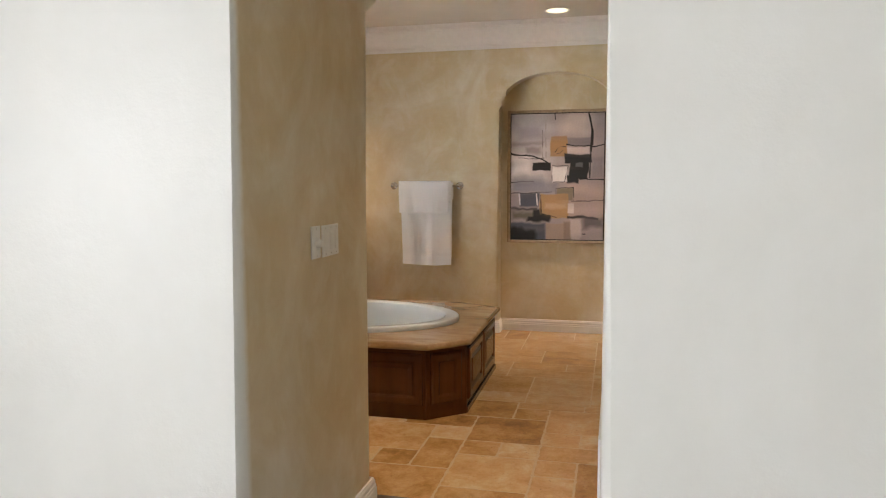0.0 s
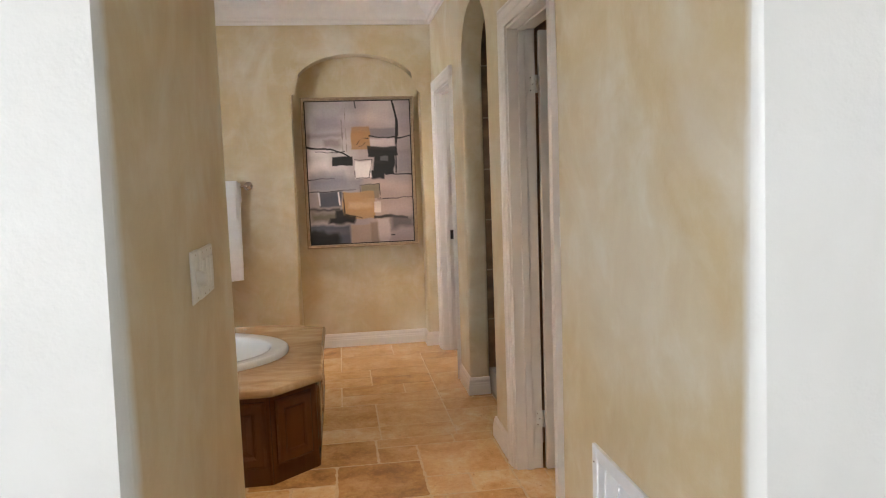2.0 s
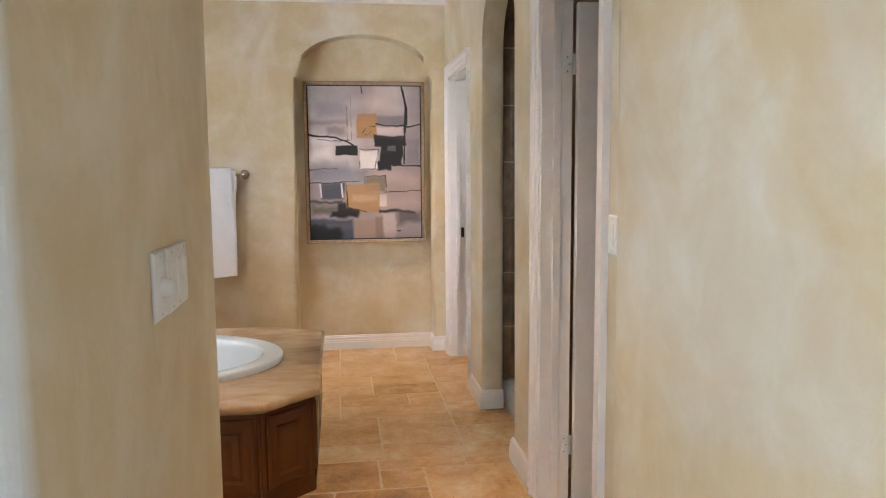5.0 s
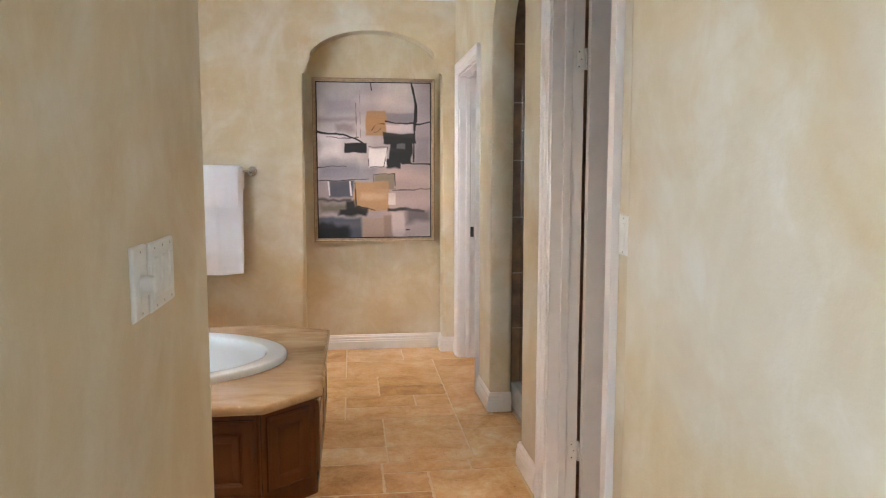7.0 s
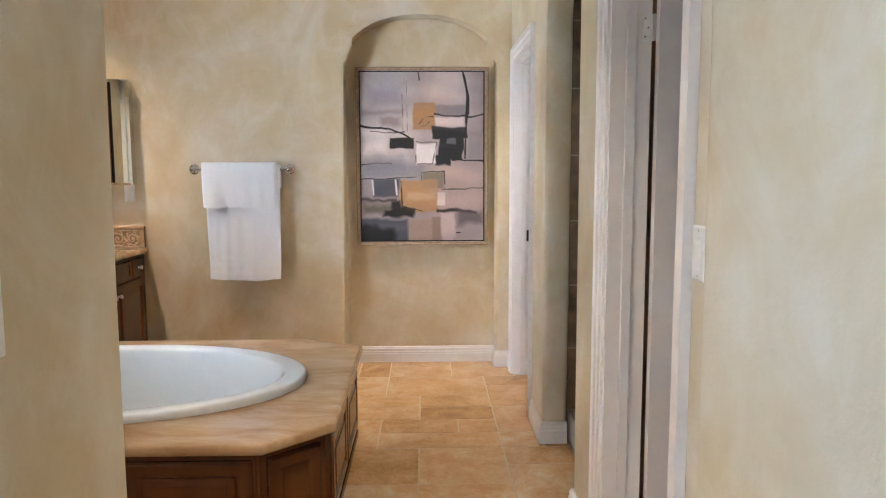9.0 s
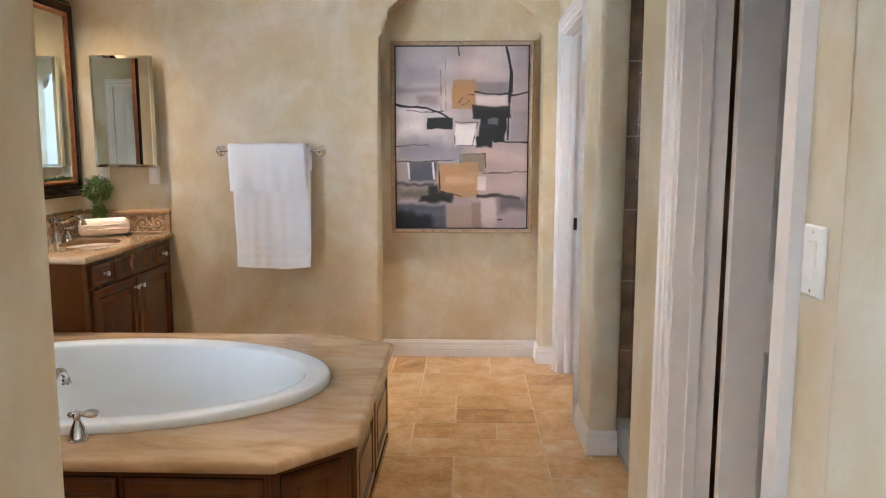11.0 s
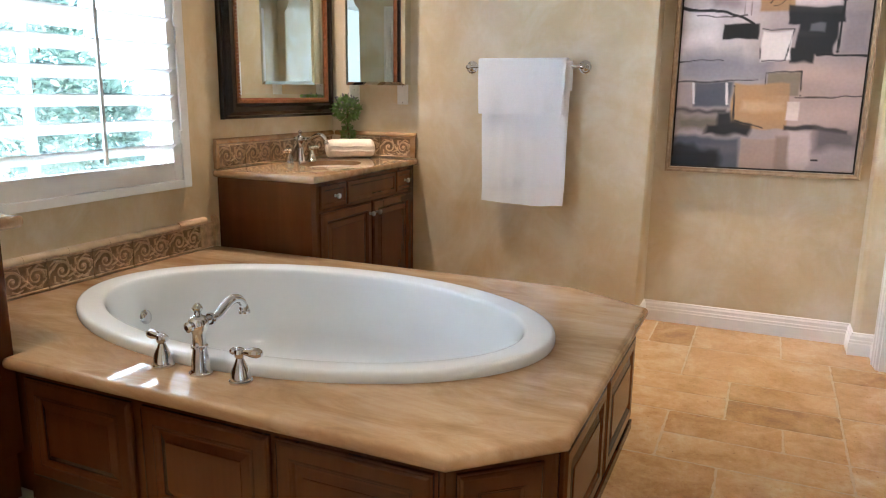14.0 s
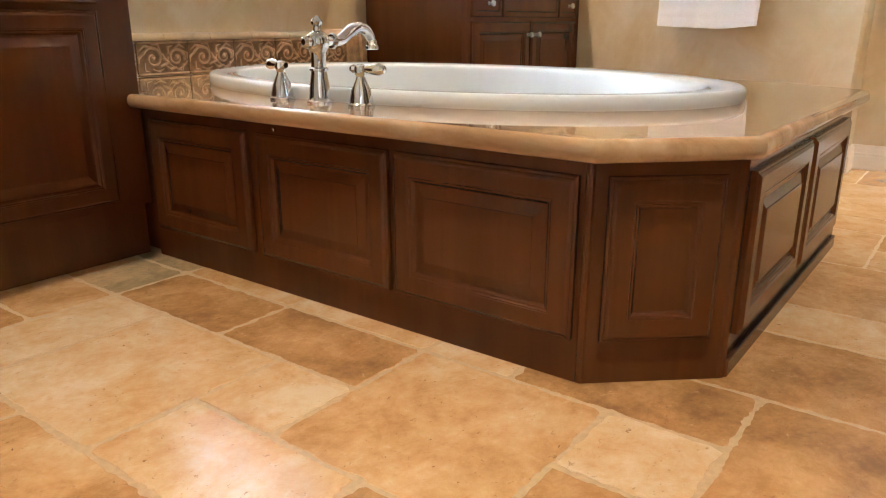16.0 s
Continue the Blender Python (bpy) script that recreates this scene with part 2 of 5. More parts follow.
def put(name, bm, mat, smooth=False, angle=35):
    bmesh.ops.recalc_face_normals(bm, faces=bm.faces)
    me = bpy.data.meshes.new(name)
    bm.to_mesh(me)
    bm.free()
    for m in (mat if isinstance(mat, (list, tuple)) else [mat]):
        me.materials.append(m)
    if smooth:
        me.shade_smooth()
        me.set_sharp_from_angle(angle=radians(angle))
    return new(name, me)


def thing(name, loc, label, category, group=""):
    ob = new(name)
    ob.empty_display_size = 0.05
    ob.location = loc
    return tagged(ob, label, category, group)


def part(name, bm, mat, parent, label="", smooth=False, kind=""):
    """One mesh in world coordinates, as a part of a thing (an Empty) or of a part (a mesh)."""
    ob = put(name, bm, mat, smooth)
    ob.parent = parent
    ob.matrix_parent_inverse = Matrix.Translation(-Vector(parent.location))
    return tagged(ob, label, kind=kind)


def solo(name, bm, mat, label, category="", kind="", smooth=False, group=""):
    return tagged(put(name, bm, mat, smooth), label, category, group, kind)


def box(bm, lo, hi, bevel=0.0, seg=2):
    lo, hi = Vector(lo), Vector(hi)
    m = Matrix.Translation((lo + hi) / 2) @ Matrix.Diagonal((*(hi - lo), 1))
    r = bmesh.ops.create_cube(bm, size=1, matrix=m)
    if bevel:
        edges = list({e for v in r["verts"] for e in v.link_edges})
        bmesh.ops.bevel(bm, geom=edges, offset=bevel, segments=seg, affect='EDGES', profile=0.5)
    return bm


def B(lo, hi, bevel=0.0, seg=2):
    return box(bmesh.new(), lo, hi, bevel, seg)


def loops(bm, rings, closed=True, cap0=False, cap1=False):
    """Skin a row of rings of equal length."""
    vs = [[bm.verts.new(p) for p in ring] for ring in rings]
    n = len(vs[0])
    for a, b in zip(vs, vs[1:]):
        for i in range(n if closed else n - 1):
            j = (i + 1) % n
            bm.faces.new((a[i], a[j], b[j], b[i]))
    if cap0:
        bm.faces.new(vs[0])
    if cap1:
        bm.faces.new(vs[-1])
    return vs


def prism(bm, pts, a, b, axis="z"):
    """A flat outline pushed from a to b along an axis; outline is in the two other axes, in order."""
    def at(p, c):
        return {"z": (p[0], p[1], c), "y": (p[0], c, p[1]), "x": (c, p[0], p[1])}[axis]
    loops(bm, [[at(p, a) for p in pts], [at(p, b) for p in pts]], True, True, True)
    return bm


def lathe(bm, profile, place, seg=20, axis=None):
    turn = Vector((0, 0, 1)).rotation_difference(Vector(axis)).to_matrix() if axis else Matrix.Identity(3)
    rings = []
    for r, h in profile:
        rings.append([Vector(place) + turn @ Vector((r * math.cos(2 * math.pi * k / seg), r * math.sin(2 * math.pi * k / seg), h)) for k in range(seg)])
    loops(bm, rings, True, True, True)
    return bm


def tube(bm, pts, radii, seg=12):
    """A round bar along a line of points."""
    pts = [Vector(p) for p in pts]
    rings = []
    side = None
    for i, p in enumerate(pts):
        d = (pts[min(i + 1, len(pts) - 1)] - pts[max(i - 1, 0)]).normalized()
        if side is None:
            side = d.orthogonal().normalized()
        side = (side - d * side.dot(d)).normalized()
        up = d.cross(side)
        r = radii[i] if isinstance(radii, (list, tuple)) else radii
        rings.append([p + r * (math.cos(2 * math.pi * k / seg) * side + math.sin(2 * math.pi * k / seg) * up) for k in range(seg)])
    loops(bm, rings, True, True, True)
    return bm


def smooth_line(pts, steps=6):
    """A Catmull-Rom line through points."""
    pts = [Vector(p) for p in pts]
    out = []
    for i in range(len(pts) - 1):
        a, b, c, d = pts[max(i - 1, 0)], pts[i], pts[i + 1], pts[min(i + 2, len(pts) - 1)]
        for k in range(steps):
            t = k / steps
            out.append(0.5 * ((2 * b) + (c - a) * t + (2 * a - 5 * b + 4 * c - d) * t * t + (3 * b - a - 3 * c + d) * t ** 3))
    return out + [pts[-1]]


def shifted(pts, d, closed=True):
    """The outline moved by d to the left of its run, with mitred corners."""
    n, out = len(pts), []
    for i in range(n):
        p = Vector(pts[i])
        dirs = []
        if closed or i > 0:
            dirs.append((p - Vector(pts[i - 1])).normalized())
        if closed or i < n - 1:
            dirs.append((Vector(pts[(i + 1) % n]) - p).normalized())
        ns = [Vector((-q.y, q.x)) for q in dirs]
        m = ns[0] if len(ns) == 1 else (ns[0] + ns[1]) / (1 + ns[0].dot(ns[1]))
        out.append(p + m * d)
    return out


def sweep(bm, path, profile, closed=False):
    """A moulding: profile of (distance to the left of the run, height) along a path on plan."""
    rings = [[(q.x, q.y, h) for q in shifted(path, d, closed)] for d, h in profile]
    n, k = len(path), len(rings)
    vs = [[bm.verts.new(p) for p in r] for r in rings]
    for i in range(k):
        a, b = vs[i], vs[(i + 1) % k]
        for j in range(n if closed else n - 1):
            j2 = (j + 1) % n
            bm.faces.new((a[j], a[j2], b[j2], b[j]))
    if not closed:
        bm.faces.new([v[0] for v in vs])
        bm.faces.new([v[-1] for v in vs])
    return bm


def plate_with_hole(bm, outline, hole, z):
    """A flat sheet with a hole; gives back its edge vertices."""
    def ring(pts):
        v = [bm.verts.new((p[0], p[1], z)) for p in pts]
        return v, [bm.edges.new((v[i], v[(i + 1) % len(v)])) for i in range(len(v))]
    a, ea = ring(outline)
    b, eb = ring(hole)
    bmesh.ops.triangle_fill(bm, use_beauty=True, use_dissolve=False, edges=ea + eb)
    return a, b


def oval(cx, cy, a, b, n=64, e=2.0):
    out = []
    for k in range(n):
        c, s = math.cos(2 * math.pi * k / n), math.sin(2 * math.pi * k / n)
        out.append((cx + a * math.copysign(abs(c) ** (2 / e), c), cy + b * math.copysign(abs(s) ** (2 / e), s)))
    return out


def arch(x0, x1, spring, top, n=24, e=2.12):
    """The arched head of an opening, from x0 up and over to x1."""
    c, a, out = (x0 + x1) / 2, (x1 - x0) / 2, []
    for k in range(n + 1):
        q = math.pi * (1 - k / n)
        co, si = math.cos(q), math.sin(q)
        out.append((c + a * math.copysign(abs(co) ** (2 / e), co), spring + (top - spring) * abs(si) ** (2 / e)))
    return out


def round_rim(bm, test, r, seg=3):
    """Round the edges for which test(a, b) holds."""
    edges = [e for e in bm.edges if test(e.verts[0].co, e.verts[1].co)]
    bmesh.ops.bevel(bm, geom=edges, offset=r, segments=seg, affect='EDGES', profile=0.5, clamp_overlap=True)
    return bm


def raised_panel(place, u, v, n, w, h, rings):
    """A framed panel: rings of (inset, height) on a rectangle w by h, at place, along u and v, facing n."""
    bm = bmesh.new()
    place, u, v, n = Vector(place), Vector(u), Vector(v), Vector(n)
    loops(bm, [[place + u * x + v * y + n * d for x, y in ((i, i), (w - i, i), (w - i, h - i), (i, h - i))] for i, d in rings], True, True, True)
    return bm


EDGE = [(0, 0), (0, 0.011), (0.002, 0.014), (0.006, 0.0152), (0.0072, 0.0143), (0.0092, 0.0168), (0.013, 0.0195), (0.016, 0.021)]
INNER = [(0.054, 0.021), (0.0562, 0.0198), (0.0585, 0.0204), (0.062, 0.0172), (0.066, 0.0166), (0.071, 0.0118)]
DOOR_RINGS = EDGE + INNER + [(0.073, 0.0095), (0.080, 0.0095), (0.106, 0.0175), (0.1065, 0.0200), (0.110, 0.0205)]
FLAT_RINGS = EDGE + INNER + [(0.0725, 0.0095), (0.080, 0.0095)]
X, Y, Z = Vector((1, 0, 0)), Vector((0, 1, 0)), Vector((0, 0, 1))

# ---- the shell ----
XR, XW, YB, YN = 0.39, -3.35, 8.11, 3.58          # right wall, window wall, back wall, near wall of the bathroom
NICHE = 8.30
JL, JR, YF = -0.97, 0.27, 2.20                     # jambs and front of the passage

# near wall, thick, with the arched passage
bm = bmesh.new()
prism(bm, [(-4.2, 0), (JL, 0)] + arch(JL, JR, 2.62, 3.0) + [(JR, 0), (3.4, 0), (3.4, 3.47), (-4.2, 3.47)], YF, YN, "y")
def passage_edge(a, b):
    inside = all(JL - 0.01 <= p.x <= JR + 0.01 and p.z < 3.01 for p in (a, b))
    return inside and abs(a.y - b.y) < 1e-4 and max(a.z, b.z) > 0.01
round_rim(bm, passage_edge, 0.05, 6)
solo("wall_near", bm, two_paints("cream_and_tan_wall_paint", YF + 0.042), "thick plastered wall with an arched passage, tan inside, cream outside", kind="structure", smooth=True)

# right wall with two doorways and the shower's arch
D1, D2, D3 = (4.03, 4.87, 2.54), (5.42, 6.36, 2.92), (6.91, 7.87, 2.52)
bm = bmesh.new()
prism(bm, [(YN, 0), (D1[0], 0), (D1[0], D1[2]), (D1[1], D1[2]), (D1[1], 0), (D2[0], 0)] + arch(D2[0], D2[1], 2.54, D2[2])
      + [(D2[1], 0), (D3[0], 0), (D3[0], D3[2]), (D3[1], D3[2]), (D3[1], 0), (8.42, 0), (8.42, CEILING), (YN, CEILING)], XR, XR + 0.15, "x")
def arch_edge(a, b):
    return all(D2[0] - 0.01 <= p.y <= D2[1] + 0.01 and p.z < D2[2] + 0.01 for p in (a, b)) and abs(a.x - b.x) < 1e-4 and max(a.z, b.z) > 0.01
round_rim(bm, arch_edge, 0.03, 3)
solo("wall_east", bm, WALL, "tan faux-finished plaster wall with doorways and a shower arch", kind="structure", smooth=True)

# back wall with the arched niche
NL, NR = -0.985, 0.27
bm = bmesh.new()
prism(bm, [(XW - 0.15, 0), (NL, 0)] + arch(NL, NR, 2.53, 2.925) + [(NR, 0), (XR - 0.002, 0), (XR - 0.002, CEILING), (XW - 0.15, CEILING)], YB, NICHE - 0.004, "y")
def niche_edge(a, b):
    return all(NL - 0.01 <= p.x <= NR + 0.01 and p.z < 2.94 and abs(p.y - YB) < 1e-3 for p in (a, b)) and max(a.z, b.z) > 0.01
round_rim(bm, niche_edge, 0.035, 4)
solo("wall_back", bm, WALL, "tan faux-finished plaster wall with an arched floor-length niche", kind="structure", smooth=True)
solo("niche_back", B((XW - 0.15, NICHE, 0), (XR - 0.002, NICHE + 0.12, CEILING)), WALL, "tan plastered back of the niche", kind="structure")

# window wall
WY0, WY1, WZ0, WZ1 = 5.20, 6.49, 1.01, 2.68
bm = bmesh.new()
for y0, y1, z0, z1 in ((YN, WY0, 0, CEILING), (WY1, NICHE, 0, CEILING), (WY0, WY1, 0, WZ0), (WY0, WY1, WZ1, CEILING)):
    box(bm, (XW - 0.15, y0, z0), (XW, y1, z1))
bmesh.ops.remove_doubles(bm, verts=bm.verts, dist=1e-4)
solo("wall_window", bm, WALL, "tan faux-finished plaster wall with a shuttered window", kind="structure")
solo("ceiling", B((XW - 0.15, YN + 0.002, CEILING), (XR + 0.15, NICHE + 0.12, CEILING + 0.12)), CEIL, "beige painted flat bathroom ceiling", kind="structure")

# crown moulding round the bathroom
CROWN = [(0.0, 3.195), (0.018, 3.195), (0.024, 3.215), (0.024, 3.235), (0.036, 3.245), (0.042, 3.27), (0.062, 3.30), (0.09, 3.33), (0.112, 3.372),
         (0.118, 3.40), (0.130, 3.402), (0.130, 3.425), (0.145, 3.435), (0.150, CEILING - 0.002), (0.0, CEILING - 0.002)]
ring = [(XR, YN), (XR, YB), (XW, YB), (XW, YN)]
solo("crown_moulding", sweep(bmesh.new(), ring, CROWN, True), TRIM, "white stepped crown moulding below the ceiling", kind="structure")

# baseboards
BASE = [(0.0, 0.0), (0.022, 0.0), (0.022, 0.072), (0.019, 0.078), (0.019, 0.090), (0.015, 0.097), (0.015, 0.116), (0.009, 0.127), (0.008, 0.134), (0.0, 0.138)]
for run in ([(XR, 7.975), (XR, YB), (NR, YB), (NR, NICHE), (NL, NICHE), (NL, YB), (-2.62, YB)],
            [(XR + 0.15, D2[1]), (XR, D2[1]), (XR, 6.80)],
            [(XR, 5.03), (XR, D2[0]), (XR + 0.15, D2[0])],
            [(JR, YF + 0.04), (JR, YN), (XR, YN), (XR, 3.93)],
            [(-1.372, YN), (JL, YN), (JL, YF + 0.04)], [(-2.75, YN), (-2.448, YN)],
            [(3.3, YF), (JR + 0.05, YF)], [(JL - 0.05, YF), (-4.2, YF)]):
    solo("baseboard", sweep(bmesh.new(), run, BASE), TRIM, "white stepped wooden baseboard", kind="structure")

# floors
solo("floor", B((XW - 0.15, 3.66, -0.12), (XR + 0.16, NICHE, -0.0014)), GROUT, "tan grout bed of the tiled bathroom floor", kind="structure")
bm = bmesh.new()
y = -6.0
while y < 3.6:
    box(bm, (-6.5 if y < -0.7 else -4.2 if y < 2.1 else -3.3, y, -0.12), (3.4, min(y + 0.117, 3.60), 0.0), 0.0)
    y += 0.12
solo("floor_wood", bm, DARKFLOOR, "dark stained plank floor of the first room", kind="structure")
solo("threshold", B((JL - 0.4, 3.602, -0.12), (JR + 0.4, 3.658, 0.006), 0.004), DARKFLOOR, "dark wooden threshold strip at the tile edge", kind="structure")

# the first room, closed round the camera, with tall windows behind
bm = B((-4.35, -0.6, 3.47), (3.52, YN, 3.59))
box(bm, (-6.65, -6.2, 3.47), (3.52, -0.6, 3.59))
solo("ceiling_room", bm, CREAM, "cream ceiling of the first room", kind="structure")
bm = bmesh.new()
for y0, y1, z0, z1 in ((-6.1, -5.7, 0, 3.47), (-2.3, -0.6, 0, 3.47), (-5.7, -2.3, 0, 0.6), (-5.7, -2.3, 2.9, 3.47)):
    box(bm, (-6.65, y0, z0), (-6.5, y1, z1))
# unseen corner, cut back so the added outside glow reaches the bathroom window
box(bm, (-6.65, -0.6, 0), (-4.2, -0.45, 3.47))
box(bm, (-4.35, -0.45, 0), (-4.2, YF, 3.47))
solo("wall_room_west", bm, CREAM, "cream wall with the tall window of the first room", kind="structure")
solo("wall_room_east", B((3.4, -6.1, 0), (3.52, YF, 3.47)), CREAM, "cream painted wall of the first room", kind="structure")
solo("wall_room_back", B((-6.65, -6.2, 0), (3.52, -6.1, 3.47)), CREAM, "cream painted wall of the first room", kind="structure")
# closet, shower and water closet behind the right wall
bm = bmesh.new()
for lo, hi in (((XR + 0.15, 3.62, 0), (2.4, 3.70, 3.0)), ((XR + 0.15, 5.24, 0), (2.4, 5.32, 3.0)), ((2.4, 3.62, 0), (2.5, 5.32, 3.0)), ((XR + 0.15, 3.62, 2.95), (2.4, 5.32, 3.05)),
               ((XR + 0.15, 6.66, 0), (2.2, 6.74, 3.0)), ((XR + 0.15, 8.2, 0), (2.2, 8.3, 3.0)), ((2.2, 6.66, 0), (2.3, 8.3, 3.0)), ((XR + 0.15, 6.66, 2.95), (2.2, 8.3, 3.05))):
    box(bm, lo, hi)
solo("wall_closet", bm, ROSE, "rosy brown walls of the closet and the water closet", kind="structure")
for y0, y1 in ((3.62, 5.32), (6.66, 8.3)):
    solo("floor_closet", B((XR + 0.16, y0, -0.1), (2.4, y1, -0.004)), TILE, "tan stone floor behind the doorway", kind="structure")

# ---- doors and casings ----
CASE = [(0.0, 0.0), (0.0, 0.014), (0.008, 0.017), (0.040, 0.017), (0.046, 0.022), (0.082, 0.024), (0.090, 0.030), (0.100, 0.030), (0.100, 0.0)]


def casing(y0, y1, top):
    """Casing round a doorway of the right wall, mitred at the head, with jambs and stops."""
    door = thing("door_casing", (XR, (y0 + y1) / 2, 0), "white moulded door casing with stepped profile on a tan wall", "door casing")
    out = []
    for d, n in CASE:
        w = d - 0.004
        out.append([(XR - n, y0 - w, 0), (XR - n, y0 - w, top + w), (XR - n, y1 + w, top + w), (XR - n, y1 + w, 0)])
    bm = bmesh.new()
    vs = [[bm.verts.new(p) for p in r] for r in out]
    for i in range(len(vs)):
        a, b = vs[i], vs[(i + 1) % len(vs)]
        for j in range(3):
            bm.faces.new((a[j], a[j + 1], b[j + 1], b[j]))
    part("architrave", bm, TRIM, door)
    for a, b in ((y0, y0 + 0.02), (y1 - 0.02, y1)):
        part("jamb", B((XR - 0.003, a, 0), (XR + 0.153, b, top), 0.002), TRIM, door)
    part("head_jamb", B((XR - 0.003, y0 + 0.02, top - 0.02), (XR + 0.153, y1 - 0.02, top), 0.002), TRIM, door)
    for a, b in ((y0 + 0.02, y0 + 0.032), (y1 - 0.032, y1 - 0.02)):
        part("stop", B((XR + 0.055, a, 0), (XR + 0.095, b, top - 0.02), 0.003), TRIM, door)
    part("head_stop", B((XR + 0.055, y0 + 0.032, top - 0.032), (XR + 0.095, y1 - 0.032, top - 0.02), 0.003), TRIM, door)
    return door


casing(*D1)
far_case = casing(*D3)
strike = part("strike_plate", B((XR + 0.098, D3[1] - 0.023, 1.10), (XR + 0.128, D3[1] - 0.0205, 1.19), 0.001), BLACK, far_case, "black strike plate with a latch hole")

# open closet door, hinged at the far jamb
door = thing("door_1", (0.56, 4.84, 0.01), "white two-panel interior door standing open into a closet", "door")
dx0, dx1, dy0, dy1, dz0, dz1 = 0.556, 1.36, 4.802, 4.844, 0.012, 2.505
for a, b in ((dx0, dx0 + 0.125), (dx1 - 0.125, dx1)):
    part("stile", B((a, dy0, dz0), (b, dy1, dz1), 0.002), TRIM, door)
for a, b in ((dz0, 0.27), (1.03, 1.26), (2.37, dz1)):
    part("rail", B((dx0 + 0.125, dy0 + 0.0006, a), (dx1 - 0.125, dy1 - 0.0006, b)), TRIM, door)
for a, b in ((0.27, 1.03), (1.26, 2.37)):
    part("panel", raised_panel((dx0 + 0.125, dy0 + 0.012, a), X, Z, -Y, dx1 - dx0 - 0.25, b - a,
                               [(0, 0), (0, 0.011), (0.012, 0.006), (0.022, 0.0), (0.034, -0.004), (0.046, -0.004), (0.085, 0.006), (0.088, 0.006)]), TRIM, door)
for hz in (0.30, 2.22):
    hinge = part("hinge", B((XR + 0.118, D1[1] - 0.0225, hz - 0.05), (XR + 0.155, D1[1] - 0.0195, hz + 0.05), 0.001), PLASTIC, door, "painted steel butt hinge")
    for dx_, dz_ in ((0.126, -0.034), (0.138, 0.0), (0.126, 0.034)):
        part("screw", lathe(bmesh.new(), [(0.0034, 0), (0.0034, 0.0008), (0.0018, 0.0014)], (XR + dx_, D1[1] - 0.0224, hz + dz_), 8, (0, -1, 0)), NICKEL, hinge)
    for k in range(5):
        z0 = hz - 0.05 + k * 0.02
        part("knuckle", lathe(bmesh.new(), [(0.0065, 0.0005), (0.007, 0.002), (0.007, 0.018), (0.0065, 0.0195)], (XR + 0.160, D1[1] - 0.027, z0), 10), PLASTIC, hinge)
part("knob", lathe(bmesh.new(), [(0.028, 0), (0.028, 0.006), (0.012, 0.012), (0.012, 0.03), (0.024, 0.04), (0.027, 0.055), (0.018, 0.068)], (dx1 - 0.06, dy0, 1.0), 20, (0, -1, 0)), NICKEL, door, "satin nickel door knob", True)

# closed door of the near wall, beside a vanity
door2 = thing("door_2", (-1.91, YN, 0.01), "white two-panel interior door, closed, in a moulded casing", "door")
ex0, ex1, etop = -2.345, -1.475, 2.54
bm = bmesh.new()
vs = [[bm.verts.new(p) for p in ((ex0 - d + 0.004, YN + n, 0), (ex0 - d + 0.004, YN + n, etop + d - 0.004), (ex1 + d - 0.004, YN + n, etop + d - 0.004), (ex1 + d - 0.004, YN + n, 0))] for d, n in CASE]
for a, b in zip(vs, vs[1:] + vs[:1]):
    for j in range(3):
        bm.faces.new((a[j], a[j + 1], b[j + 1], b[j]))
part("architrave", bm, TRIM, door2)
for a, b in ((ex0 + 0.008, ex0 + 0.13), (ex1 - 0.13, ex1 - 0.008)):
    part("stile", B((a, YN + 0.002, 0.012), (b, YN + 0.010, etop - 0.006), 0.002), TRIM, door2)
for a, b in ((0.012, 0.27), (1.03, 1.26), (2.37, etop - 0.006)):
    part("rail", B((ex0 + 0.13, YN + 0.002, a), (ex1 - 0.13, YN + 0.0095, b)), TRIM, door2)
for a, b in ((0.27, 1.03), (1.26, 2.37)):
    part("panel", raised_panel((ex1 - 0.13, YN + 0.0015, a), -X, Z, Y, ex1 - ex0 - 0.26, b - a, [(0, 0), (0, 0.008), (0.012, 0.005), (0.022, 0.002), (0.046, 0.002), (0.085, 0.0075), (0.088, 0.0075)]), TRIM, door2)
part("knob", lathe(bmesh.new(), [(0.028, 0), (0.028, 0.006), (0.012, 0.012), (0.012, 0.03), (0.024, 0.04), (0.027, 0.055), (0.018, 0.068)], (ex0 + 0.07, YN + 0.010, 1.0), 20, (0, 1, 0)), NICKEL, door2, "satin nickel door knob", True)

# ---- shower behind the arch ----
sx0 = XR + 0.15
shower = thing("shower_stall", (1.1, 5.9, 0), "brown stone tiled shower stall behind an arch with a grey curb", "shower")
for nm, lo, hi in (("back_panel", (1.72, 5.36, 0), (1.80, 6.60, 3.0)), ("side_panel", (sx0 + 0.01, 6.50, 0), (1.72, 6.60, 3.0)), ("side_panel", (sx0 + 0.01, 5.345, 0), (1.72, 5.40, 3.0)),
                   ("roof_panel", (sx0 + 0.01, 5.36, 3.0), (1.80, 6.60, 3.08)), ("pan", (sx0 + 0.01, 5.40, -0.1), (1.72, 6.50, 0.03))):
    part(nm, B(lo, hi), SHOWERGROUT, shower)
curb = part("curb", B((sx0 + 0.012, 5.402, 0.0), (sx0 + 0.13, 6.498, 0.20), 0.008), CURB, shower, "grey stone curb")
part("jamb_bed", B((sx0 + 0.006, 6.378, 0.20), (sx0 + 0.118, 6.50, 2.95)), SHOWERGROUT, shower)
for k in range(7):
    part("jamb_tile", B((sx0 + 0.004, 6.374, 0.206 + 0.39 * k), (sx0 + 0.12, 6.50, 0.206 + 0.39 * k + 0.382), 0.003), SHOWER, shower)
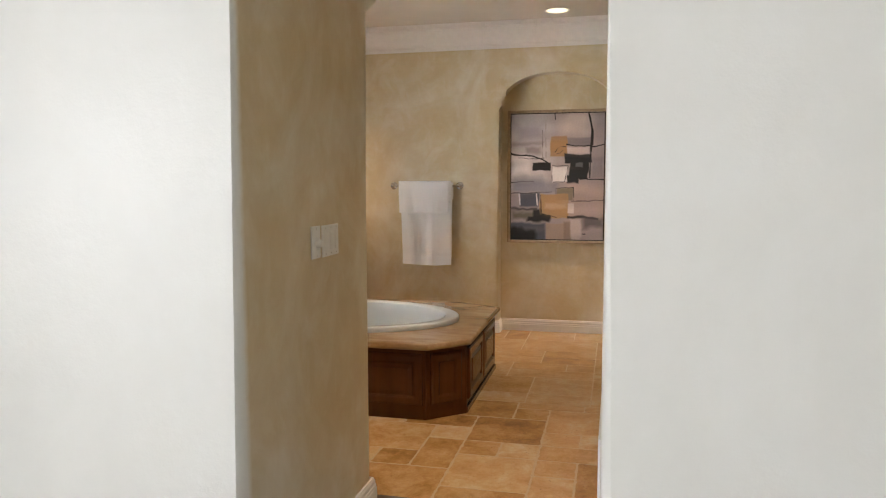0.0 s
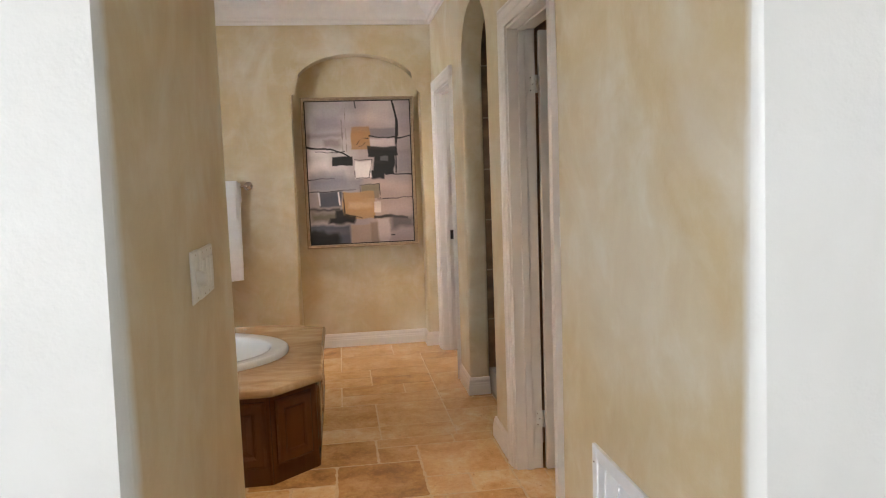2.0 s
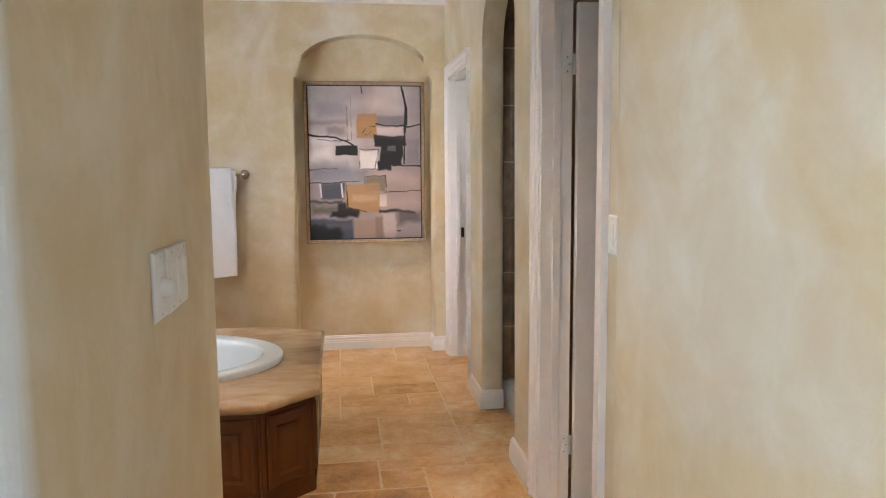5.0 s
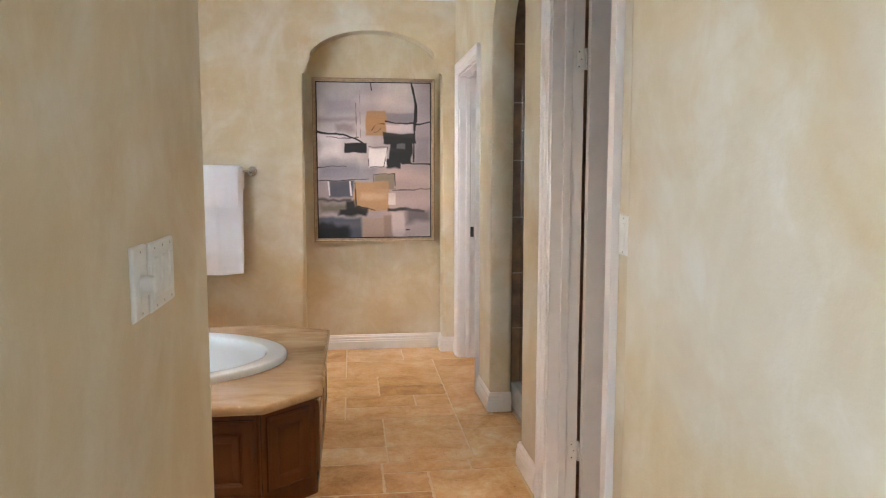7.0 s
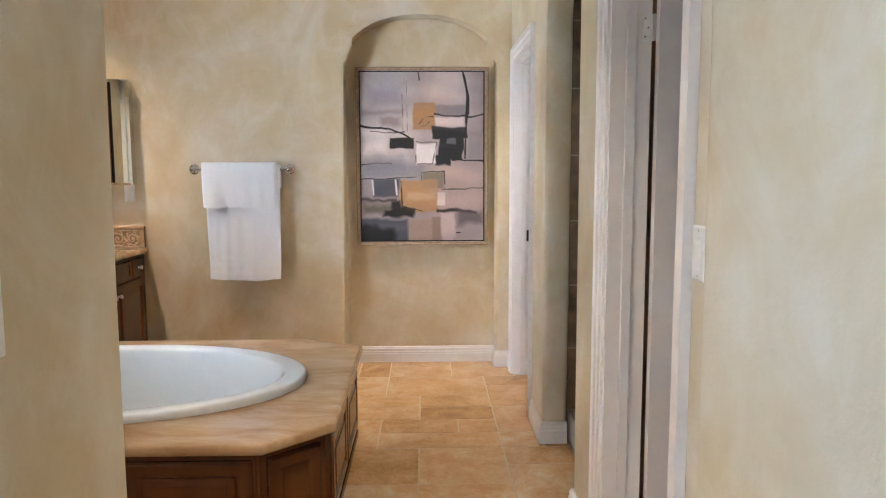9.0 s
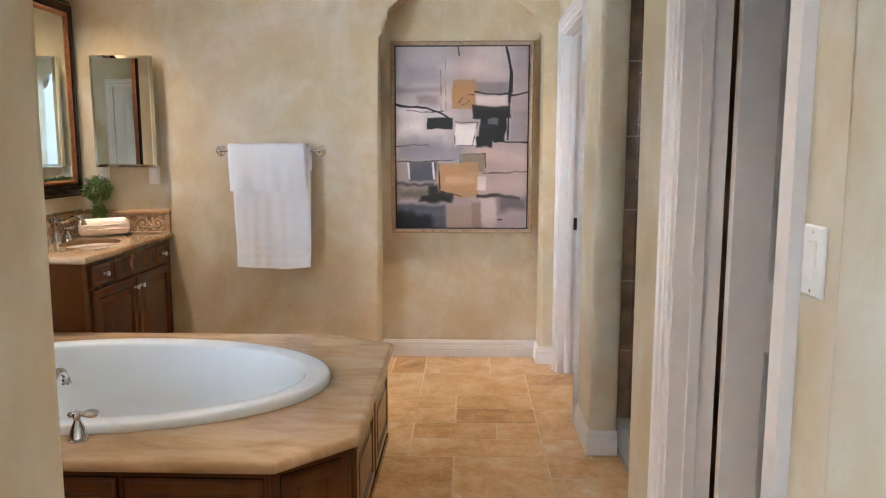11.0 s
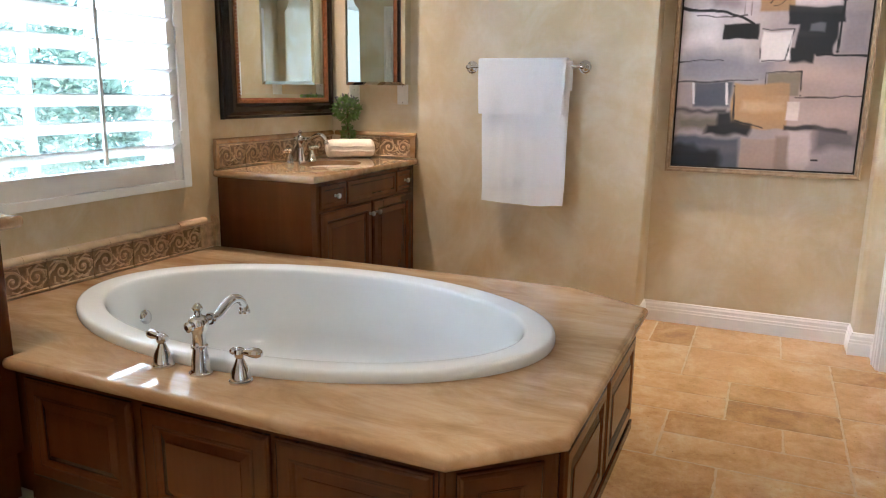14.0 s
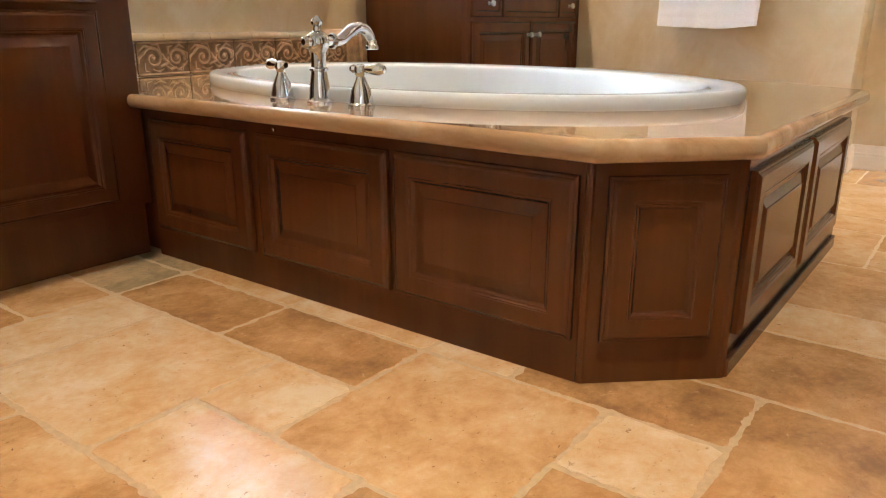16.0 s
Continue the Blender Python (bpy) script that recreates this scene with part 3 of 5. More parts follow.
part("edge_trim", B((sx0 + 0.0005, 6.368, 0.20), (sx0 + 0.0035, 6.376, 2.95), 0.001), NICKEL, shower, "bright metal tile edge trim")
tm = bmesh.new()
box(tm, (0.002, -0.012, 0.002), (0.382, 0.0, 0.382), 0.003, 1)
tile_mesh = bpy.data.meshes.new("wall_tile")
tm.to_mesh(tile_mesh)
tm.free()
tile_mesh.materials.append(SHOWER)
for k in range(8):
    for j in range(3):
        ob = new("wall_tile", tile_mesh)
        ob.parent = shower
        ob.matrix_parent_inverse = Matrix.Translation(-Vector(shower.location))
        ob.matrix_basis = pose(sx0 + 0.02 + 0.385 * j, 6.502, 0.03 + 0.385 * k - 0.005)
        ob = new("wall_tile", tile_mesh)
        ob.parent = shower
        ob.matrix_parent_inverse = Matrix.Translation(-Vector(shower.location))
        ob.matrix_basis = pose(1.722, 6.5 - 0.385 * j, 0.03 + 0.385 * k - 0.005, 0, 0, -90)
glassdoor = thing("shower_door", (0.60, 5.45, 0.2), "clear frameless glass shower door with chrome hinges", "shower door")
pane = part("pane", B((0.598, 5.44, 0.215), (0.606, 6.355, 2.45), 0.001), GLASS, glassdoor)
pane.visible_shadow = False
for hz in (0.56, 2.26):
    part("hinge", B((0.585, 5.402, hz - 0.045), (0.619, 5.47, hz + 0.045), 0.004), CHROME, glassdoor, "polished chrome glass hinge")

# ---- painting in the niche ----
PX0, PX1, PZ0, PZ1, PY = -0.905, 0.212, 1.031, 2.525, 8.236
art = thing("painting", (-0.35, 8.25, PZ0), "abstract canvas of mauve, ochre and black blocks in gold frame", "painting")
FR = [(0, 0.0), (0, 0.060), (0.004, 0.064), (0.014, 0.064), (0.016, 0.058), (0.028, 0.056), (0.030, 0.048), (0.030, 0.0)]
bm = bmesh.new()
rows_ = [[bm.verts.new(p) for p in ((PX0 + i, NICHE - 0.003 - d, PZ0 + i), (PX1 - i, NICHE - 0.003 - d, PZ0 + i), (PX1 - i, NICHE - 0.003 - d, PZ1 - i), (PX0 + i, NICHE - 0.003 - d, PZ1 - i))] for i, d in FR]
for a, b in zip(rows_, rows_[1:] + rows_[:1]):
    for j in range(4):
        bm.faces.new((a[j], a[(j + 1) % 4], b[(j + 1) % 4], b[j]))
part("frame", bm, GOLD, art, "champagne gold floater frame")
# dark sheet painted as the shade between canvas and frame
part("reveal", B((PX0 + 0.028, NICHE - 0.030, PZ0 + 0.028), (PX1 - 0.028, NICHE - 0.004, PZ1 - 0.028)), GAP, art)

GU, GV = 190, 252
uu, vv = np.meshgrid(np.linspace(0, 1, GU), np.linspace(0, 1, GV))


def wobble(scale, seed):
    """Smooth random field on the canvas."""
    out = np.empty_like(uu)
    for i in range(GV):
        for j in range(GU):
            out[i, j] = noise.noise(Vector((uu[i, j] * scale[0], vv[i, j] * scale[1], seed * 7.3)))
    return out


w1, w2, w3, w4 = wobble((5, 9), 1), wobble((16, 20), 2), wobble((2.2, 14), 3), wobble((60, 90), 4)
canvas = np.ones((GV, GU, 3)) * np.array([0.47, 0.37, 0.355])


def srgb(c):
    c = np.array(c) / 255.0
    return np.where(c <= 0.04045, c / 12.92, ((c + 0.055) / 1.055) ** 2.4) * 1.12


def dab(u0, v0, u1, v1, color, soft=0.01, rag=0.012, alpha=1.0, lean=0.0):
    """A block of paint with ragged, more or less soft edges."""
    global canvas
    u, v = uu + w1 * rag + w2 * rag * 0.5 + lean * (vv - (v0 + v1) / 2), vv + w1 * rag * 0.7 - w2 * rag * 0.4
    d = np.minimum(np.minimum(u - u0, u1 - u), np.minimum(v - v0, v1 - v) * 1.3)
    a = np.clip(d / soft + 0.5, 0, 1) * alpha * np.clip(0.97 + 0.35 * w3, 0.82, 1)
    canvas = canvas * (1 - a[..., None]) + srgb(color) * a[..., None]


def line(u0, v0, u1, v1, color, width=0.006, sag=0.0):
    """A brush line."""
    global canvas
    du, dv = u1 - u0, (v1 - v0)
    s = np.clip(((uu - u0) * du + (vv - v0) * dv) / (du * du + dv * dv), 0, 1)
    bend = sag * 4 * s * (1 - s) + w2 * 0.006
    d = np.hypot(uu - u0 - s * du, (vv - v0 - s * dv - bend) * 1.35)
    a = np.clip((width * (0.7 + 0.9 * np.clip(0.5 + w1, 0, 1)) - d) / 0.004 + 0.5, 0, 1)
    canvas = canvas * (1 - a[..., None]) + srgb(color) * a[..., None]


LILAC, INK, OCHRE, WHITE_, SLATE = (188, 178, 177), (14, 12, 13), (178, 134, 58), (216, 206, 202), (98, 100, 112)
dab(-0.2, -0.1, 0.45, 0.32, LILAC, 0.25, 0.03, 0.9)
dab(0.55, -0.1, 0.85, 0.20, (205, 188, 178), 0.15, 0.03, 0.8)
dab(-0.1, 0.30, 0.42, 0.60, (202, 191, 190), 0.14, 0.03, 0.85)
dab(0.02, 0.33, 0.2, 0.47, (222, 212, 210), 0.06, 0.03, 0.8)
dab(0.04, 0.50, 0.34, 0.57, (150, 147, 156), 0.05, 0.03, 0.7)
dab(0.6, 0.55, 1.1, 0.86, (190, 164, 152), 0.12, 0.03, 0.9)
dab(0.05, 0.08, 0.35, 0.20, (150, 138, 146), 0.10, 0.03, 0.55)
dab(0.0, 0.22, 0.36, 0.25, (146, 128, 128), 0.03, 0.02, 0.6)
dab(0.16, 0.27, 0.34, 0.33, (138, 118, 114), 0.04, 0.03, 0.6)
dab(0.02, 0.53, 0.5, 0.62, (138, 138, 150), 0.05, 0.03, 0.7)
dab(0.6, 0.19, 0.86, 0.255, (134, 126, 132), 0.02, 0.01, 0.85)
dab(0.6, 0.265, 0.84, 0.315, (206, 186, 184), 0.02, 0.01, 0.9)
dab(0.86, 0.34, 1.0, 0.51, (150, 138, 140), 0.05, 0.02, 0.8)
dab(0.43, 0.18, 0.605, 0.335, OCHRE, 0.012, 0.016)
line(0.48, 0.30, 0.59, 0.26, (96, 70, 34), 0.004, -0.02)
line(0.5, 0.315, 0.56, 0.29, (96, 70, 34), 0.003, 0.01)
dab(0.57, 0.315, 0.86, 0.385, INK, 0.010, 0.02)
dab(0.64, 0.37, 0.83, 0.52, INK, 0.012, 0.022)
dab(0.60, 0.50, 0.75, 0.555, INK, 0.012, 0.03)
dab(0.70, 0.385, 0.77, 0.42, (120, 116, 118), 0.012, 0.02, 0.8)
dab(0.235, 0.385, 0.43, 0.45, INK, 0.008, 0.012)
dab(0.45, 0.415, 0.61, 0.54, WHITE_, 0.010, 0.012)
for a in ((0.45, 0.41, 0.62, 0.41), (0.62, 0.41, 0.585, 0.535), (0.585, 0.54, 0.46, 0.54), (0.445, 0.47, 0.45, 0.53)):
    line(*a, (52, 44, 46), 0.003)
dab(0.50, 0.59, 0.68, 0.685, (146, 132, 108), 0.010, 0.010)
for a in ((0.49, 0.59, 0.68, 0.585), (0.68, 0.585, 0.685, 0.68), (0.49, 0.59, 0.495, 0.68)):
    line(*a, (70, 58, 48), 0.003)
dab(0.49, 0.685, 0.62, 0.705, (206, 190, 176), 0.008, 0.01)
dab(0.10, 0.63, 0.31, 0.735, SLATE, 0.02, 0.015)
dab(0.32, 0.635, 0.63, 0.83, (190, 148, 82), 0.012, 0.014)
dab(0.38, 0.71, 0.60, 0.755, (206, 172, 128), 0.03, 0.02, 0.8)
line(0.325, 0.65, 0.335, 0.80, (60, 44, 30), 0.004, 0.0)
line(0.345, 0.80, 0.5, 0.825, (60, 44, 30), 0.003, 0.0)
dab(0.62, 0.71, 0.69, 0.79, (214, 198, 190), 0.008, 0.01)
for u in (0.09, 0.28):
    line(u, 0.64, u + 0.01, 0.72, (214, 206, 206), 0.006)
dab(-0.05, 0.745, 0.3, 0.76, (50, 44, 48), 0.02, 0.03, 0.9)
dab(0.0, 0.77, 0.26, 0.83, (116, 106, 78), 0.05, 0.04, 0.8)
dab(0.18, 0.815, 0.42, 0.855, INK, 0.02, 0.04)
dab(0.24, 0.76, 0.33, 0.84, (36, 34, 40), 0.025, 0.03)
dab(0.62, 0.815, 0.95, 0.835, INK, 0.012, 0.03, 0.9)
dab(0.78, 0.82, 1.0, 0.90, (112, 102, 104), 0.05, 0.03, 0.85)
dab(-0.05, 0.87, 0.38, 1.05, SLATE, 0.03, 0.02)
dab(-0.05, 0.93, 0.25, 1.05, (28, 28, 36), 0.04, 0.05)
dab(0.39, 0.87, 0.6, 1.05, (178, 152, 134), 0.012, 0.012)
dab(0.58, 0.86, 0.66, 1.05, (156, 132, 110), 0.02, 0.015, 0.8)
dab(0.65, 0.84, 0.76, 1.0, (198, 178, 172), 0.02, 0.03)
line(0.0, 0.315, 0.16, 0.33, INK, 0.008, 0.0)
line(0.16, 0.33, 0.40, 0.385, INK, 0.006, -0.012)
line(0.08, 0.345, 0.36, 0.35, (80, 66, 66), 0.003, 0.008)
line(0.34, 0.13, 0.345, 0.35, (110, 92, 92), 0.002, 0.0)
line(0.375, 0.05, 0.38, 0.35, (140, 120, 118), 0.002, 0.0)
line(0.835, 0.0, 0.875, 0.15, INK, 0.010, 0.0)
line(0.87, 0.13, 0.872, 0.24, INK, 0.011, 0.0)
line(0.845, 0.02, 0.862, 0.1, INK, 0.008, 0.0)
line(0.875, 0.15, 0.86, 0.30, INK, 0.010, 0.0)
line(0.60, 0.245, 0.86, 0.255, INK, 0.005, 0.006)
line(0.86, 0.262, 1.0, 0.245, INK, 0.007, 0.004)
line(0.86, 0.30, 0.85, 0.50, INK, 0.008, 0.0)
line(0.75, 0.515, 1.0, 0.522, INK, 0.006, 0.0)
line(0.0, 0.545, 0.25, 0.54, (60, 52, 58), 0.003, -0.006)
line(0.0, 0.632, 0.45, 0.62, (60, 52, 58), 0.003, 0.0)
line(0.66, 0.69, 1.0, 0.685, (90, 72, 66), 0.003, 0.0)
line(0.47, 0.0, 0.48, 0.045, (60, 52, 54), 0.004, 0.0)
line(0.78, 0.955, 0.81, 0.955, INK, 0.006, 0.0)
canvas *= (1 + 0.05 * w4 + 0.10 * w3)[..., None]
canvas = 0.98 * canvas ** 1.35
canvas = np.clip(0.72 * canvas + 0.28 * canvas.mean(-1, keepdims=True), 0.003, 0.9)

cx0, cx1, cz0, cz1, cy = PX0 + 0.042, PX1 - 0.042, PZ0 + 0.042, PZ1 - 0.042, NICHE - 0.052
me = bpy.data.meshes.new("canvas")
verts = np.stack([cx0 + uu * (cx1 - cx0), np.full_like(uu, cy), cz1 - vv * (cz1 - cz0)], -1).reshape(-1, 3)
idx = np.arange(GU * GV).reshape(GV, GU)
quads = np.stack([idx[:-1, :-1], idx[1:, :-1], idx[1:, 1:], idx[:-1, 1:]], -1).reshape(-1, 4)
me.from_pydata(verts.tolist(), [], quads.tolist())
layer = me.color_attributes.new("paint", 'FLOAT_COLOR', 'POINT')
layer.data.foreach_set("color", np.concatenate([canvas.reshape(-1, 3), np.ones((GU * GV, 1))], 1).astype(np.float32).ravel())
pm = Mat("acrylic_on_canvas", rough=0.58)
at = pm.node("ShaderNodeAttribute")
at.attribute_name = "paint"
pm.color(at.outputs["Color"])
pm.bump(pm.noise(40, 5, (1, 1, 2.2)), 0.05, 0.003)
me.materials.append(pm.m)
face = new("canvas", me)
face.parent, face.matrix_parent_inverse = art, Matrix.Translation(-Vector(art.location))
tagged(face, "painted abstract canvas face")
part("canvas_edge", B((cx0, cy + 0.002, cz0), (cx1, NICHE - 0.031, cz1)), GAP, art)

# ---- towel bar and hanging towel ----
bar = thing("towel_bar", (-1.82, YB, 1.68), "polished chrome towel bar with round rosettes on the wall", "towel bar")
part("rod", tube(bmesh.new(), [(-2.215, 8.035, 1.683), (-1.43, 8.035, 1.683)], 0.0095, 16), CHROME, bar, smooth=True)
for x in (-2.215, -1.432):
    part("rosette", lathe(bmesh.new(), [(0.042, 0), (0.042, 0.006), (0.036, 0.011), (0.030, 0.012), (0.026, 0.018), (0.016, 0.024), (0.013, 0.05), (0.018, 0.060), (0.020, 0.072), (0.016, 0.084), (0.006, 0.090)], (x, YB, 1.683), 24, (0, -1, 0)), CHROME, bar, smooth=True)
towel = thing("bath_towel", (-1.83, 8.03, 0.79), "white terry towel folded over a chrome towel bar", "towel")


def cloth(x0, x1, top, bottom, y_front, swell, seed, lean=0.0, band=False):
    """A hanging layer, over the bar and down, with soft folds and thickness."""
    bm = bmesh.new()
    nx, nz = 46, 60
    prof = []
    for k in range(9):
        q = math.pi * k / 8
        prof.append((8.035 + (8.035 - y_front) * math.cos(q), top + 0.012 + 0.016 * math.sin(q)))
    back = [(8.035 + (8.035 - y_front), top - 0.02 * k) for k in range(8, 0, -1)]
    front = [(y_front, top - (top - bottom) * k / nz) for k in range(0, nz + 1)]
    line_ = back + prof + front
    grid = []
    for i, (y, z) in enumerate(line_):
        row = []
        drop = max(0.0, (top - z) / (top - bottom)) if i >= len(back) + len(prof) else 0.0
        for j in range(nx + 1):
            s = j / nx
            x = x0 + (x1 - x0) * s + lean * drop * (0.6 - s) + 0.008 * drop * noise.noise(Vector((z * 4, seed, 0)))
            f = noise.noise(Vector((s * 4.2, z * 0.7, seed))) + 0.5 * noise.noise(Vector((s * 10, z * 1.1, seed + 5))) + 0.2 * noise.noise(Vector((s * 9, z * 9, seed)))
            yy = y - swell * drop ** 0.7 * (0.6 + f) if i >= len(back) + len(prof) else y
            edge = min(s, 1 - s)
            yy += 0.008 * max(0.0, 1 - edge / 0.02) ** 2
            zz = z + (0.012 * noise.noise(Vector((s * 3, 2.0, seed))) - 0.012 * (s - 0.5) * lean * 10) * drop
            if band:
                zz -= 0.014 * drop * math.sin(math.pi * s)
                rise = zz - bottom
                if 0.085 < rise < 0.125 or 0.150 < rise < 0.162:
                    yy += 0.0045
                if rise < 0.03:
                    yy -= 0.003
            row.append(bm.verts.new((x, yy, zz)))
        grid.append(row)
    for a, b in zip(grid, grid[1:]):
        for j in range(nx):
            bm.faces.new((a[j], a[j + 1], b[j + 1], b[j]))
    bmesh.ops.recalc_face_normals(bm, faces=bm.faces)
    bmesh.ops.solidify(bm, geom=bm.faces[:], thickness=0.009)
    return bm


part("long_fold", cloth(-2.112, -1.500, 1.692, 0.785, 8.020, 0.020, 1.3, 0.03, True), TOWEL, towel, smooth=True)
part("front_fold", cloth(-2.130, -1.530, 1.712, 1.375, 7.994, 0.018, 4.1, 0.012), TOWEL, towel, smooth=True)

# ---- switches, outlets, return grille ----


def wall_plate(place, u, n, w, gangs, label, kind="switch", h=0.142):
    """A screwed cover plate with rockers, a dimmer or sockets; u runs along the wall, n stands off it."""
    p, u, n = Vector(place), Vector(u), Vector(n)
    ob = thing("wall_switch" if kind != "outlet" else "power_outlet", place, label, "light switch" if kind != "outlet" else "outlet")
    part("plate", raised_panel(p - u * w / 2 - Z * h / 2 + n * 0.001, u, Z, n, w, h, [(0, 0), (0, 0.004), (0.003, 0.0075), (0.006, 0.0085)]), PLASTIC, ob)
    for g in range(gangs):
        c = p + u * (w * ((g + 0.5) / gangs - 0.5)) + n * 0.0085
        if kind == "rocker":
            part("rocker", raised_panel(c - u * 0.0185 - Z * 0.043, u, Z, n, 0.037, 0.086, [(0, 0), (0, 0.002), (0.002, 0.0022), (0.005, 0.004 + 0.001 * (g % 2))]), PLASTIC, ob)
            # dark bars laid on the plate in place of shaded slits
            for dz in (-0.0495, 0.0455):
                part("slit", raised_panel(c - u * 0.019 + Z * dz, u, Z, n, 0.038, 0.004, [(0, -0.001), (0, 0.0008)]), GAP, ob)
        elif kind == "dimmer":
            part("slide", raised_panel(c - u * 0.009 - Z * 0.042, u, Z, n, 0.018, 0.084, [(0, 0), (0, 0.001), (0.002, 0.002)]), PLASTIC, ob)
            part("dial", lathe(bmesh.new(), [(0.019, 0.0), (0.019, 0.012), (0.016, 0.026), (0.013, 0.028)], c - Z * 0.004, 22, n), PLASTIC, ob, smooth=True)
        else:
            for dz in (-0.026, 0.026):
                s = part("socket", raised_panel(c - u * 0.017 + Z * (dz - 0.018), u, Z, n, 0.034, 0.036, [(0, 0), (0, 0.001), (0.004, 0.003)]), PLASTIC, ob)
                # socket holes are dark slips on the face, their shade put into colour
                for q in (-0.007, 0.007):
                    part("slot", raised_panel(c + u * (q - 0.001) + Z * (dz - 0.002) + n * 0.003, u, Z, n, 0.002, 0.010, [(0, 0), (0, 0.0006)]), GAP, s)
        for dz in (-0.059, 0.059):
            part("screw", lathe(bmesh.new(), [(0.0036, 0), (0.0036, 0.0008), (0.002, 0.0014)], c + Z * dz, 10, n), NICKEL, ob)
    return ob


wall_plate((JL, 2.866, 1.488), -Y, X, 0.092, 1, "ivory dimmer switch plate on the tan passage wall", "dimmer")
wall_plate((JL, 3.032, 1.485), -Y, X, 0.188, 3, "ivory three-rocker switch plate on the tan passage wall", "rocker")
wall_plate((XR, 3.876, 1.474), Y, -X, 0.086, 1, "white single rocker switch beside a door casing", "rocker")
wall_plate((-2.752, YB, 1.494), X, -Y, 0.086, 1, "white rocker switch plate above a vanity backsplash", "rocker")
wall_plate((-3.155, YB, 1.494), X, -Y, 0.086, 1, "white power outlet above a vanity backsplash", "outlet")
wall_plate((-1.713, YF, 0.470), X, -Y, 0.086, 1, "white power outlet low on a cream wall", "outlet")

vent = thing("return_air_grille", (JR, 2.88, 0.4), "white louvred return air grille on the passage wall", "air vent")
bm = bmesh.new()
vy0, vy1, vz0, vz1 = 2.59, 3.176, 0.36, 0.80
for lo, hi in (((JR - 0.014, vy0, vz0), (JR, vy0 + 0.045, vz1)), ((JR - 0.014, vy1 - 0.045, vz0), (JR, vy1, vz1)),
               ((JR - 0.0135, vy0 + 0.045, vz0), (JR, vy1 - 0.045, vz0 + 0.045)), ((JR - 0.0135, vy0 + 0.045, vz1 - 0.045), (JR, vy1 - 0.045, vz1))):
    box(bm, lo, hi, 0.003)
part("frame", bm, GRILLE, vent)
# dark sheet on the wall for the shaded depth behind the louvres
part("backing", B((JR - 0.004, vy0 + 0.04, vz0 + 0.04), (JR - 0.001, vy1 - 0.04, vz1 - 0.04)), GAP, vent)
for k in range(22):
    z = vz0 + 0.055 + k * 0.0155
    part("louvre", prism(bmesh.new(), [(JR - 0.012, z), (JR - 0.0105, z), (JR - 0.005, z + 0.010), (JR - 0.0065, z + 0.010)], vy0 + 0.045, vy1 - 0.045, "y"), GRILLE, vent)
for k in range(1, 5):
    y = vy0 + (vy1 - vy0) * k / 5
    part("divider", B((JR - 0.0125, y - 0.004, vz0 + 0.045), (JR - 0.004, y + 0.004, vz1 - 0.045)), GRILLE, vent)
for y in (vy0 + 0.022, vy1 - 0.022):
    part("screw", lathe(bmesh.new(), [(0.004, 0), (0.004, 0.001), (0.002, 0.002)], (JR - 0.014, y, vz1 - 0.06), 10, (-1, 0, 0)), NICKEL, vent)

# ---- downlights ----
# the fixture at (-2.72, 4.3) is assumed, to go with its added lamp
for lx, ly, lz in [(x, y, CEILING) for x, y in DOWNLIGHTS] + [(WC_LAMP[0], WC_LAMP[1], 2.95)]:
    d = thing("recessed_downlight", (lx, ly, lz), "white trimmed recessed ceiling downlight glowing warm, one of the set added", "ceiling light", "recessed ceiling downlights")
    part("trim_ring", lathe(bmesh.new(), [(0.128, -0.0005), (0.128, -0.006), (0.122, -0.010), (0.110, -0.008), (0.106, -0.0008)], (lx, ly, lz), 36), TRIM, d, smooth=True)
    part("lens", lathe(bmesh.new(), [(0.104, -0.001), (0.104, -0.004), (0.060, -0.006)], (lx, ly, lz), 32), LENS, d, "warm glowing lens", True)

# ---- bathtub in its panelled deck ----
DZ = 0.578
TC, TA, TB = (-2.045, 5.79), 1.088, 0.678
DECK = [(-2.70, 4.893), (-0.989, 4.893), (-0.722, 5.152), (-0.722, 6.547), (-1.10, 6.755), (XW + 0.003, 6.755), (XW + 0.003, 4.958), (-2.70, 4.958)]
# the outline runs counter-clockwise, so its left is inside
bm = bmesh.new()
flat = shifted(DECK, 0.022)
top, hole = plate_with_hole(bm, flat, oval(*TC, TA - 0.03, TB - 0.03), DZ)
deck = thing("tub_deck", (-1.9, 5.8, DZ), "polished tan travertine tub deck slab with bullnose edge", "tub deck")
part("slab", bm, STONE, deck, smooth=True)
bm = bmesh.new()
prev = [bm.verts.new((p.x, p.y, DZ)) for p in flat]
for d, z in ((0.012, DZ - 0.001), (0.005, DZ - 0.006), (0.001, DZ - 0.015), (0.0, DZ - 0.025), (0.001, DZ - 0.035), (0.006, DZ - 0.044), (0.014, DZ - 0.049), (0.05, DZ - 0.050)):
    ringv = [bm.verts.new((p.x, p.y, z)) for p in shifted(DECK, d)]
    for i in range(len(ringv)):
        j = (i + 1) % len(ringv)
        bm.faces.new((prev[i], prev[j], ringv[j], ringv[i]))
    prev = ringv
part("bullnose_edge", bm, STONE, deck, smooth=True)

BODY = [(-2.70, 4.953), (-1.022, 4.953), (-0.768, 5.178), (-0.768, 6.53), (-1.12, 6.725), (XW + 0.003, 6.725), (XW + 0.003, 4.985), (-2.70, 4.985)]
surround = thing("tub_surround", (-1.9, 5.8, 0), "dark cherry wood tub surround with raised panels on the tile floor", "tub surround")
bm = bmesh.new()
outer, inner = [Vector(p) for p in BODY], shifted(BODY, 0.012)
